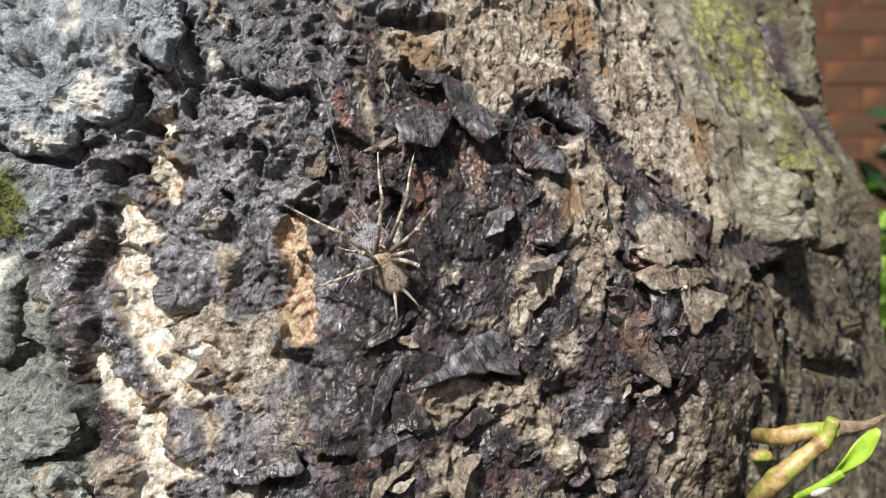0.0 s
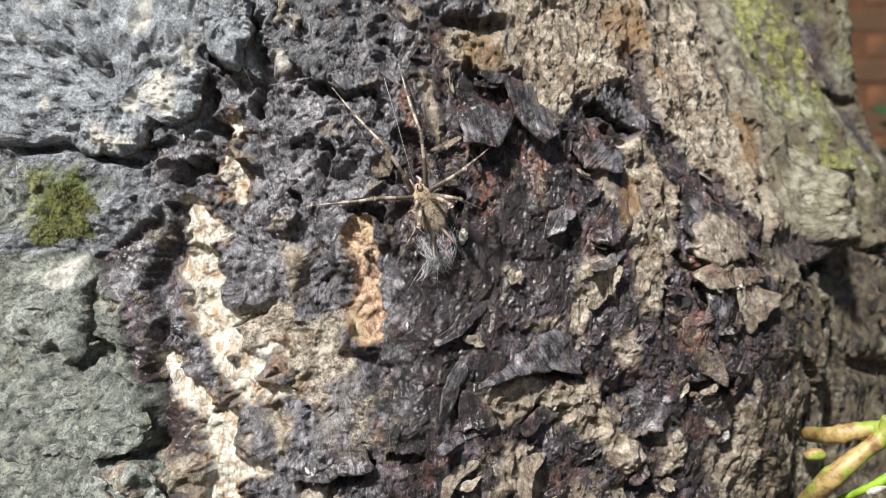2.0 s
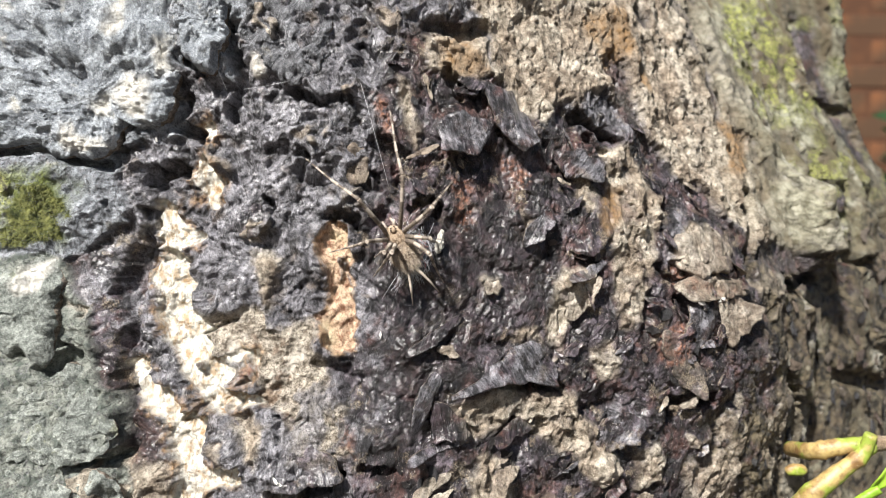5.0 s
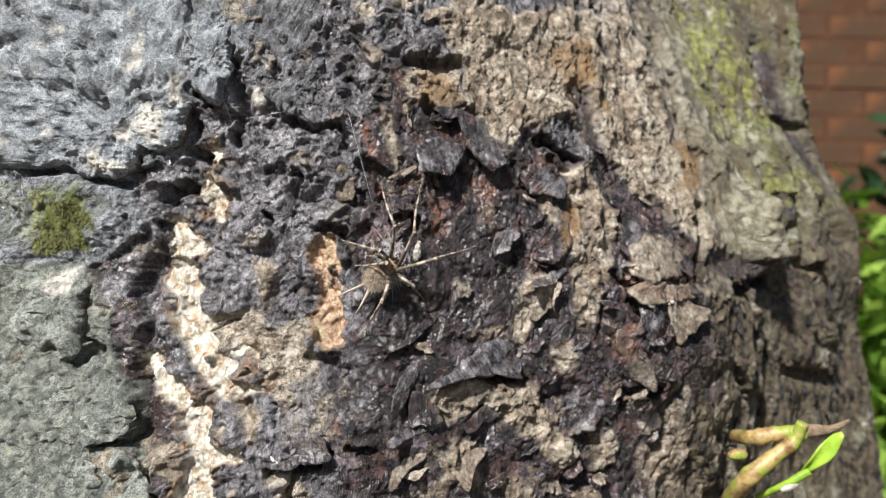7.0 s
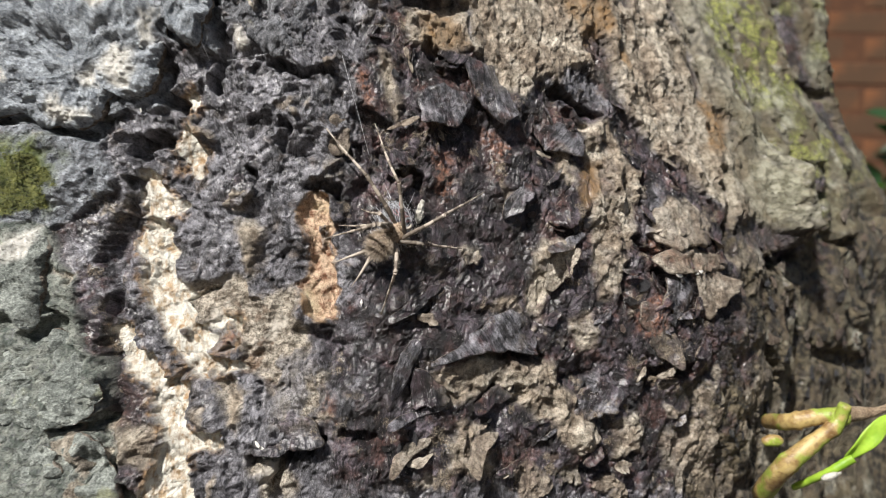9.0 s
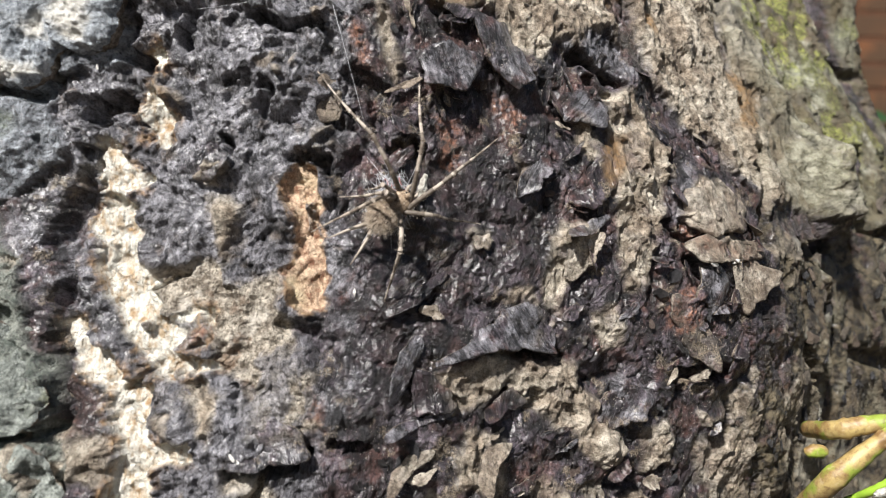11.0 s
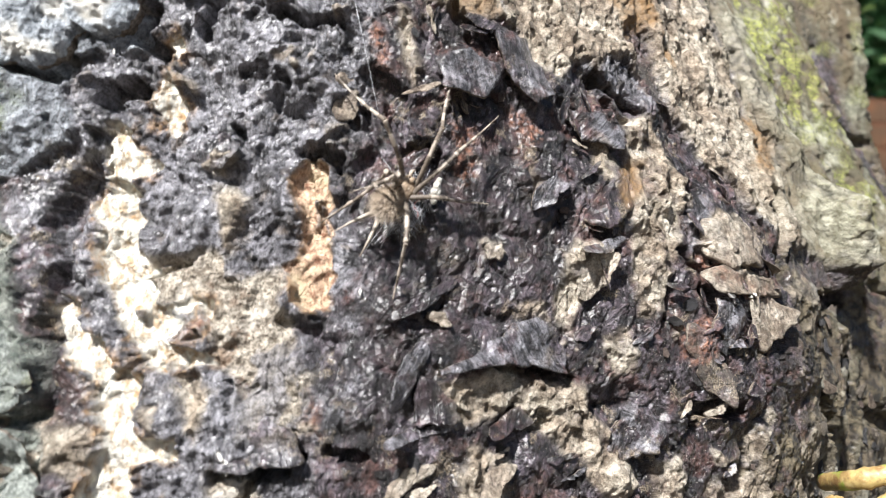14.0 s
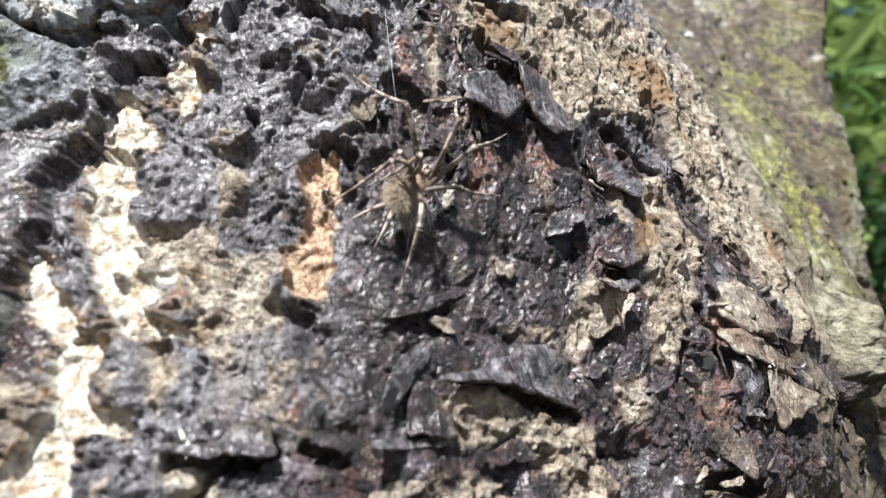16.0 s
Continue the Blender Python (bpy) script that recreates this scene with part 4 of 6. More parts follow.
def make_trunk():
    us = np.concatenate([np.linspace(-628.3, -95, 50)[:-1], np.linspace(-95, -74, 40)[:-1], np.arange(-74, 86, 0.25), 86 + np.cumsum(np.linspace(0.32, 0.62, 400)), np.linspace(276, 628.3, 40)])
    vs = np.concatenate([np.linspace(-600, -90, 34)[:-1], np.linspace(-90, -58, 40)[:-1], np.arange(-58, 58, 0.25), np.arange(58, 100, 0.5), np.arange(100, 200, 0.9), np.linspace(201, 2200, 50)])
    u, v = (a.ravel() for a in np.meshgrid(us, vs))
    c = covers(u, v)
    h = height(u, v, c)
    near = step(-300, -95, u) * (1 - step(300, 420, u))
    places = on_trunk(u, v, h * near + 1.5 * (1 - near) * fractal(u, v, 40, 3, 5))
    nu, nv = len(us), len(vs)
    i = (np.arange(nv - 1)[:, None] * nu + np.arange(nu - 1)[None]).ravel()
    quads = np.stack([i, i + 1, i + 1 + nu, i + nu], -1)
    me = bpy.data.meshes.new("old_tree")
    me.vertices.add(len(u))
    me.vertices.foreach_set("co", places.astype(np.float32).ravel())
    me.loops.add(quads.size)
    me.loops.foreach_set("vertex_index", quads.astype(np.int32).ravel())
    me.polygons.add(len(quads))
    me.polygons.foreach_set("loop_start", np.arange(0, quads.size, 4, dtype=np.int32))
    me.polygons.foreach_set("use_smooth", np.ones(len(quads), bool))
    me.materials.append(BARK)
    store_covers(me, c)
    a = me.attributes.new("flow", "FLOAT_VECTOR", "POINT")
    a.data.foreach_set("vector", (0.001 * np.stack(fibres(u, v), -1)).astype(np.float32).ravel())
    me.update(calc_edges=True)
    me.validate()
    bm = bmesh.new()
    bm.from_mesh(me)
    bm.verts.ensure_lookup_table()
    for row, turn in ((nv - 1, 1), (0, -1)):
        bm.faces.new([bm.verts[row * nu + k] for k in range(0, nu - 1, 8)][::turn])
    bm.to_mesh(me)
    bm.free()
    return tagged(new("old_tree", me), "old tree with flaking black and grey bark and bare wood", "tree")


trunk = make_trunk()


# ---- plates and flakes of bark ----
def bark_piece(name, outline, mat, lift=0.4, thick=2.0, curl=None, seed=1, label="", rough=0.5, wave=0.25, edge=0.9, hollow=0.0):
    """A piece of bark lying on the trunk. lift: mm of its underside over the relief's middle; thick: mm;
    curl: (direction in degrees from u, mm): the side that stands off the trunk."""
    pts = np.array(outline, float)
    cu, cv = pts.mean(0)
    n = int(min(420, max(72, np.hypot(*(np.roll(pts, -1, 0) - pts).T).sum() / 0.45)))
    rings = int(min(80, max(14, np.hypot(*(pts - pts.mean(0)).T).mean() / 0.4)))
    ang = np.linspace(0, 2 * np.pi, n, endpoint=False)
    far = np.zeros(n)
    for k, a in enumerate(ang):
        dx, dy = np.cos(a), np.sin(a)
        for (ax, ay), (bx, by) in zip(pts - (cu, cv), np.roll(pts, -1, 0) - (cu, cv)):
            ex, ey = bx - ax, by - ay
            den = dx * ey - dy * ex
            if abs(den) > 1e-9:
                s, w = (ax * ey - ay * ex) / den, (ax * dy - ay * dx) / den
                if s > 0 and -1e-6 <= w <= 1 + 1e-6:
                    far[k] = max(far[k], s)
    size = far.mean()
    far = (far + np.roll(far, 1) + np.roll(far, -1)) / 3
    far = far * (1 + 0.03 * fractal(np.cos(ang) * 6, np.sin(ang) * 6, 1.7, 3, seed)) + 0.7 * edge * fractal(cu + far * np.cos(ang), cv + far * np.sin(ang), 2.6, 4, seed + 3)
    rho = np.linspace(0, 1, rings + 1)[1:] ** 0.8
    du = np.concatenate([[0], (rho[:, None] * far * np.cos(ang)).ravel()])
    dv = np.concatenate([[0], (rho[:, None] * far * np.sin(ang)).ravel()])
    r = np.concatenate([[0], np.repeat(rho, n)])
    u, v = cu + du, cv + dv
    base = 0.9 * fractal(u, v, 14.0, 3, 81) + lift
    if curl:
        a = radians(curl[0])
        along = (du * np.cos(a) + dv * np.sin(a)) / size
        base = base + curl[1] * np.clip(along + 0.25, 0, 2) ** 2
    base = base - hollow * (1 - r * r)
    top = base + thick * (1 - 0.75 * r ** 10) + rough * fractal(u, v, 3.2, 5, seed + 7) + 0.35 * rough * (1 - np.abs(value_noise(u / 1.1, v / 1.4, seed + 19))) ** 2 + 0.7 * rough * (1 - np.abs(value_noise(u / 2.1, v / 3.0, seed + 9))) ** 3 - 1.2 * rough * step(0.36, 0.12, cells(u + fractal(u, v, 3, 3, seed), v, 5.0, seed + 5)[0]) * (cells(u + fractal(u, v, 3, 3, seed), v, 5.0, seed + 5)[2] < 0.3) + wave * fractal(u, v, 7.0, 2, seed + 11)
    lean = radians(40 + 100 * lattice(np.array([seed]), np.array([1]), 3)[0])
    top = top + 0.45 * rough * fractal(u * np.sin(lean) - v * np.cos(lean), u * np.cos(lean) + v * np.sin(lean), 1.3, 3, seed + 13, 4.5)
    verts = np.concatenate([on_trunk(u, v, top), on_trunk(u, v, base)])
    m = len(u)
    faces = []
    for k in range(n):
        j = (k + 1) % n
        faces.append((0, 1 + k, 1 + j))
        faces.append((m, m + 1 + j, m + 1 + k))
        for q in range(rings - 1):
            a, b = 1 + q * n, 1 + (q + 1) * n
            faces.append((a + k, b + k, b + j, a + j))
            faces.append((m + a + k, m + a + j, m + b + j, m + b + k))
        last = 1 + (rings - 1) * n
        faces.append((last + k, m + last + k, m + last + j, last + j))
    soaked = mat in (SLATE, UMBER, TAN, MAHOGANY)
    me = mesh_of(name, verts, faces, (BARK if soaked else mat, EDGE))
    if soaked:  # a flake of the black bark itself
        c = covers(u, v)
        for k, share in (("bare", 0), ("rusty", 0), ("pale", 0.2), ("crust", 0.2), ("fringe", 0.3), ("rust", 0.4)):
            c[k] = c[k] * share
        c["centre"] = np.maximum(c["centre"], 0.6)
        for k, kind, share in (("ash", SLATE, 0.8), ("crust", TAN, 0.8), ("crust", MAHOGANY, 0.2)):
            c[k] = np.maximum(c[k], share if mat is kind else 0.0)
        store_covers(me, {k: np.tile(x, 2) for k, x in c.items()})
    index = np.zeros(len(me.polygons), np.int32)
    index[2 + 2 * (rings - 1)::3 + 2 * (rings - 1)] = 1
    me.polygons.foreach_set("material_index", index)
    a = me.attributes.new("flow", "FLOAT_VECTOR", "POINT")
    along = np.stack([u * np.sin(lean) - v * np.cos(lean), 0.14 * (u * np.cos(lean) + v * np.sin(lean)), 0 * u + seed], -1)
    a.data.foreach_set("vector", (0.001 * np.concatenate([along, along])).astype(np.float32).ravel())
    a = me.attributes.new("chalk", "FLOAT", "POINT")
    a.data.foreach_set("value", np.tile(most(*ragged(u, v), AREAS["chalk"], 0.9), 2).astype(np.float32))
    return part(name, me, trunk, label)


bark_piece("bark_plate", [(-70.3, 54.3), (-36.2, 57.9), (-35.9, 38.5), (-36.3, 31.3), (-37.5, 26.6), (-39.4, 23.7), (-42.2, 22.6), (-44.7, 24.2), (-46.1, 22.3), (-46.7, 19.1), (-50, 17.2), (-54.5, 17.5), (-58.3, 19.9), (-63.1, 19.2), (-78, 18)], LICHEN, -0.6, 3.2, (-90, 1.0), 200, "thick blue-grey lichened bark plate with chalky white patches", 0.9, 0.7)
bark_piece("bark_plate", [(-35.9, 57.9), (-27.6, 58.9), (-28.6, 45.2), (-28, 39.4), (-29.6, 33.2), (-31.6, 33.3), (-33.6, 35.7), (-35.8, 37.3)], LICHEN, -0.6, 2.8, (-50, 1.1), 220, "blue-grey lichened bark plate", 0.9, 0.7)
bark_piece("bark_plate", [(-26.5, 58), (-11.3, 58.9), (-10, 39.8), (-11.3, 34.8), (-13.5, 31.9), (-16.5, 31), (-19.6, 33.7), (-23.6, 36.8), (-26, 38.8)], SLATE_GREY, -0.6, 1.6, (-80, 1.2), 240, "slate-grey bark plate with a pale lip", 0.9, 0.7)
bark_piece("bark_plate", [(-62.8, -1.3), (-57.7, -0.7), (-55.1, -1.5), (-54.2, -5.2), (-53.4, -13.2), (-53.7, -19.2), (-55.1, -21.3), (-57.3, -17.6), (-60.7, -18.2), (-65.8, -17.2), (-67.9, -2.2)], SAGE, -0.6, 3.4, (-10, 2.0), 260, "curled grey bark plate with a brown edge", 0.9, 0.7)
bark_piece("bark_plate", [(-67.5, -21.1), (-60.1, -21.3), (-55.1, -21.9), (-51.1, -20.2), (-47.7, -21.2), (-45.2, -26.1), (-43.3, -30.9), (-42.4, -35.3), (-45.5, -36.3), (-49.4, -37.1), (-57.2, -36.1), (-64, -35.9)], SAGE, -0.6, 1.5, (-60, 1.4), 280, "green-grey lichened bark plate", 0.9, 0.7)
bark_piece("bark_plate", [(-63.8, -37), (-57, -37.2), (-50.8, -37.9), (-47, -41), (-45.6, -45.5), (-45.4, -50.7), (-60.6, -49.8)], SAGE, -0.6, 1.2, (60, 1.0), 300, "", 0.9, 0.7)
bark_piece("bark_plate", [(-45.9, -41.5), (-43.6, -37.1), (-40.9, -39.6), (-38.8, -44.2), (-37.2, -51.2), (-43.1, -50.8)], SAGE, -0.6, 1.3, (70, 1.4), 320, "", 0.9, 0.7)
bark_piece("bark_plate", [(-79.5, 16.5), (-68.3, 15.7), (-65, 13.2), (-64.4, 3), (-68.9, -0.1), (-79.1, -0.2)], SAGE, -0.6, 1.6, None, 340, "", 0.9, 0.7)


def bark_flake(outline, mat, thick, curl, lift, label):
    cu, cv = outline[0]
    bark_piece("bark_flake", outline, mat, lift - 0.5, thick, curl and (curl[0], curl[1] + 0.5), 700 + int(20 * abs(7 * cu + 3 * cv)), label, 0.34, 0.5)


bark_flake([(10.9, 26.3), (13.2, 28.4), (23.7, 27.8), (22.3, 24.7), (19.1, 20.3), (11.5, 20.4)], SLATE, 0.7, (-95, 1.4), 0.7, "dark bark flake with its lower edge lifted")
bark_flake([(28.9, 1.8), (30.6, 5.9), (33.8, 10.1), (36.0, 12.1), (36.5, 7.2), (33.6, 3.8)], SLATE, 0.6, (-40, 1.8), 0.7, "grey curled bark flake")
bark_flake([(10.9, -27.6), (14.8, -25.2), (19.3, -23.6), (25.9, -17.7), (31.3, -15.9), (35.5, -18.3), (37.1, -22.9), (37.5, -26.6), (32.1, -24.3), (22.2, -24.7)], SLATE, 0.8, (-90, 2.4), 0.6, "arched bark flake with a pale lower edge")
bark_flake([(6.2, -33.4), (6.9, -27.7), (8.3, -24.1), (10.9, -20.8), (12.2, -22.2), (10.9, -26.9), (8.0, -32.4)], SLATE, 0.6, (170, 1.5), 0.8, "narrow grey bark flake standing off the trunk")
bark_flake([(9.9, -32.0), (10.9, -26.9), (15.8, -30.3), (18.6, -33.5), (14.2, -34.9), (10.9, -34.4)], UMBER, 0.7, (-80, 1.0), 0.6, "")
bark_flake([(5.7, -36.9), (9.9, -35.1), (16.4, -33.3), (18.0, -34.5), (12.5, -36.4), (6.8, -38.0)], SLATE, 0.6, (-100, 1.2), 0.6, "")
bark_flake([(5.8, -45.0), (8.9, -41.8), (13.9, -39.9), (15.0, -41.0), (10.9, -43.3), (7.0, -45.8)], TAN, 0.7, (-110, 1.4), 0.6, "strip of tan bark, curled")
bark_flake([(20.8, -45.6), (22.5, -42.1), (28.0, -39.5), (28.7, -40.7), (25.5, -43.5), (23.3, -47.0)], TAN, 0.7, (-100, 1.2), 0.6, "")
bark_flake([(22.0, -35.1), (28.1, -31.5), (32.6, -30.0), (32.1, -33.8), (28.0, -35.1), (23.4, -36.8)], UMBER, 0.7, (-90, 1.1), 0.6, "")
bark_flake([(42.6, -6.9), (44.1, -4.6), (48.0, -3.0), (46.8, -7.0), (43.7, -11.4), (40.3, -12.9), (38.4, -9.2)], TAN, 0.6, (-10, 0.9), 0.5, "tan bark flake")
bark_flake([(21.0, -4.7), (24.0, -4.2), (25.2, -5.6), (24.0, -7.6), (21.1, -7.5)], TAN, 0.7, None, 0.5, "small pale bark chip")
bark_flake([(66.1, -5.5), (73.5, -3.1), (94.1, -4.7), (96.5, -7.9), (86.0, -8.4), (70.6, -9.0)], TAN, 0.9, (-90, 1.0), 0.9, "pinkish tan bark ledge with a whitish lip")
bark_flake([(79.4, -8.5), (86.3, -7.6), (95.3, -10.8), (92.5, -14.3), (84.7, -19.5), (81.1, -15.0)], TAN, 0.8, (-20, 1.2), 0.8, "pale hanging bark flake")
bark_flake([(64.2, -14.4), (69.6, -16.4), (74.0, -24.0), (73.9, -30.3), (68.5, -26.8), (63.5, -19.2)], MAHOGANY, 0.7, (-30, 0.5), 0.1, "long dark reddish bark flake")
bark_flake([(70.6, -9.7), (78.0, -9.4), (78.7, -14.9), (74.5, -19.7), (70.4, -15.8)], SLATE, 0.6, None, 0.0, "")
bark_flake([(69.7, 5.4), (77.0, 7.2), (87.5, 6.1), (85.0, -2.5), (75.1, -3.9), (68.7, -1.7)], TAN, 1.2, (-70, 0.7), 0.3, "tan bark plate")
bark_flake([(37.3, 22.2), (44.2, 23.3), (51.9, 20.6), (49.7, 16.0), (40.6, 16.9)], SLATE, 0.9, (-70, 0.9), 0.3, "")
bark_flake([(46.0, -35.6), (52.5, -31.4), (59.4, -33.6), (56.8, -38.3), (49.5, -40.0), (46.0, -39.1)], SLATE, 0.8, (-60, 0.6), 0.4, "")
bark_flake([(43.1, -41.7), (46.0, -39.1), (51.0, -39.2), (52.7, -44.1), (48.7, -47.2), (44.4, -45.3)], TAN, 1.8, None, 0.2, "lump of beige bark")
bark_flake([(-28.1, 4.4), (-26.6, 8.7), (-22.6, 10.3), (-20.0, 7.6), (-22.5, 3.3)], SLATE, 0.9, (-30, 0.9), 0.2, "")
bark_flake([(-17.6, -41.9), (-16.1, -36.1), (-11.3, -34.2), (-6.3, -36.4), (-5.2, -40.4), (-11.9, -42.1)], SLATE, 0.6, (-80, 1.2), 0.1, "")
bark_flake([(-28.8, -30.9), (-24.2, -29.5), (-21.9, -34.0), (-23.6, -36.9), (-27.9, -35.8)], SLATE, 0.5, (-80, 0.6), -0.2, "")
bark_flake([(10.9, -17.3), (13.7, -16.3), (15.6, -18.8), (13.7, -19.6)], TAN, 0.7, (-90, 0.6), 0.4, "")
bark_flake([(4.5, -18.2), (8.8, -15.1), (15.4, -10.9), (16.6, -11.6), (10.9, -16.2), (6.1, -18.9)], UMBER, 0.6, (-60, 1.1), 0.6, "thin dark flake edge")
bark_flake([(3.2, 5.0), (6.5, 8.7), (9.8, 10.6), (10.4, 9.0), (6.5, 5.1), (4.3, 3.4)], UMBER, 0.8, (-60, 1.2), 0.5, "")
bark_flake([(39.6, 1.3), (45.0, 7.3), (50.6, 11.7), (51.3, 5.0), (45.1, 0.1)], UMBER, 0.9, (-70, 1.0), 0.3, "")
bark_flake([(37.3, -4.5), (42.1, -2.5), (49.4, 0.1), (50.0, -1.1), (43.4, -4.4)], SLATE, 0.6, (-100, 1.2), 0.6, "")
bark_flake([(-8.6, 19.6), (-5.4, 21.8), (-2.2, 19.5), (-3.1, 14.2), (-6.4, 13.3), (-8.6, 16.3)], TAN, 0.5, None, -0.5, "dull tan chip in dark bark")
bark_flake([(19.4, 35.8), (27.2, 34.2), (33.7, 23.8), (29.4, 20.9), (23.0, 27.7)], SLATE, 0.8, (-60, 0.7), 0.3, "slate flake with combed grain")


def small_flakes():
    """Thin strips of bark standing off the black part, most of them slanting up to the right."""
    g = rng(401)
    k = 0
    while k < 60:
        cu, cv = g.uniform(-18, 92), g.uniform(-53, 42)
        c = covers(np.array([cu]), np.array([cv]))
        if c["centre"][0] < 0.7 or c["crust"][0] + c["pale"][0] + c["rusty"][0] + c["wet"][0] > 0.2:
            continue
        tilt = radians(g.gauss(28, 16) if cv < -12 else g.gauss(-35, 45))
        half, wide = g.uniform(1.2, 3.8), g.uniform(0.35, 1.0)
        outline = []
        for a in range(10):
            x, y = half * math.cos(a * 0.6283) * g.uniform(0.85, 1.15), wide * math.sin(a * 0.6283) * g.uniform(0.7, 1.2) + 0.12 * half * math.cos(a * 0.6283) ** 2
            outline.append((cu + x * math.cos(tilt) - y * math.sin(tilt), cv + x * math.sin(tilt) + y * math.cos(tilt)))
        bark_piece("bark_flake", outline, g.choice((SLATE, UMBER, UMBER, UMBER, TAN)), 0.3, 0.35, (math.degrees(tilt) - 90, g.uniform(0.5, 1.4)), 2000 + 20 * k, "", 0.3, 0.3)
        k += 1


small_flakes()


def trunk_frame(u, v, out=0.0, turn=0.0, tip=0.0, spin=0.0):
    """A pose on the trunk: x along turn degrees left of up, z away from the wood."""
    p = on_trunk(u, v, out)
    du, dv = on_trunk(u + 2, v, out) - on_trunk(u - 2, v, out), on_trunk(u, v + 2, out) - on_trunk(u, v - 2, out)
    n = np.cross(du, dv)
    n, up_way = Vector(n / np.linalg.norm(n)), Vector(dv / np.linalg.norm(dv))
    x = Matrix.Rotation(radians(turn), 3, n) @ up_way
    m = Matrix((x, n.cross(x), n)).transposed().to_4x4()
    return Matrix.Translation(Vector(p)) @ m @ pose(0, 0, 0, spin, tip, 0)


def chip_mesh(name, seed, mat, sharp=0.3):
    """A small irregular chip about 1 unit long."""
    g = rng(seed)
    bm = bmesh.new()
    n = 9
    outer = [(0.5 * (1 + g.uniform(-sharp, sharp)) * math.cos(k * 2 * math.pi / n), 0.34 * (1 + g.uniform(-sharp, sharp)) * math.sin(k * 2 * math.pi / n)) for k in range(n)]
    bend = g.uniform(-0.5, 0.5)
    top = [bm.verts.new((x, y, 0.10 + bend * x * x + g.uniform(-0.02, 0.02))) for x, y in outer]
    low = [bm.verts.new((x * 0.92, y * 0.92, -0.02 + bend * x * x)) for x, y in outer]
    mid = bm.verts.new((0, 0, 0.17))
    under = bm.verts.new((0, 0, -0.05))
    for k in range(n):
        j = (k + 1) % n
        bm.faces.new((mid, top[k], top[j]))
        bm.faces.new((top[k], low[k], low[j], top[j]))
        bm.faces.new((under, low[j], low[k]))
    me = bpy.data.meshes.new(name)
    bm.to_mesh(me)
    bm.free()
    me.materials.append(mat)
    return me


def scatter(name, meshes, count, seed, box, size, tips, keep, sink=0.2):
    """Small pieces of bark spread over the trunk, as parts of it."""
    g = rng(seed)
    us = np.array([g.uniform(box[0], box[1]) for _ in range(count * 5)])
    vs = np.array([g.uniform(box[2], box[3]) for _ in range(count * 5)])
    good = keep(covers(us, vs))
    us, vs = us[good][:count], vs[good][:count]
    spots = list(zip(us, vs))
    hs = height(us, vs)
    for (u, v), h in zip(spots, hs):
        ob = part(name, g.choice(meshes), trunk)
        s = 0.001 * g.uniform(*size)
        ob.matrix_basis = trunk_frame(u, v, h - sink + 0.2, g.uniform(0, 360), g.uniform(*tips), g.uniform(-25, 25)) @ Matrix.Diagonal((s, s * g.uniform(0.6, 1.1), s, 1))


DARK_CHIPS = [chip_mesh("bark_chip", k, (UMBER, SLATE, UMBER, SLATE, RED_BARK)[k % 5]) for k in range(10)]
scatter("bark_chip", DARK_CHIPS, 80, 5, (-20, 105, -52, 50), (1.2, 3.4), (-18, 8), lambda c: (c["centre"] > 0.8) & (c["crust"] + c["bare"] + c["rusty"] + c["pale"] + c["wet"] < 0.15))
PALE_CHIPS = [chip_mesh("crust_grain", 40 + k, GRIT, 0.25) for k in range(5)]
scatter("crust_grain", PALE_CHIPS, 60, 9, (-60, 160, -52, 55), (0.6, 1.7), (-20, 20), lambda c: c["crust"] > 0.5, 0.1)
LITTER = [chip_mesh("bark_chip", 80 + k, (TAN, SLATE, GRIT, RED_BARK, UMBER, EDGE)[k % 6], 0.35) for k in range(12)]
scatter("bark_chip", LITTER, 150, 15, (112, 215, -52, 12), (1.6, 5.5), (-30, 15), lambda c: (c["damp"] > 0.5), 0.1)
WHITE_CHIPS = [chip_mesh("white_chip", 60 + k, WHITE_CHIP, 0.4) for k in range(3)]
for (u, v), s, turn in zip([(-15.6, -41.3), (-16.3, -40.0), (0.6, -14.6), (70.0, -25.9), (73.2, -9.2), (-40.4, 21.1), (80.7, -8.7)], (2.4, 1.6, 1.1, 2.2, 2.8, 1.0, 2.0), (20, 30, 0, 50, 80, 0, -70)):
    ob = part("white_chip", WHITE_CHIPS[int(10 * s) % 3], trunk, "whitish chip of dry bark")
    k = 0.001 * s
    ob.matrix_basis = trunk_frame(u, v, float(height(np.array([u]), np.array([v]))[0]) + 0.6, turn, -12) @ Matrix.Diagonal((k, k * 0.55, k, 1))


# ---- moss cushion ----
MOSS_MAT = make_plain("moss", (0.045, 0.06, 0.018), (0.30, 0.31, 0.10), 0.0015, 0.8)


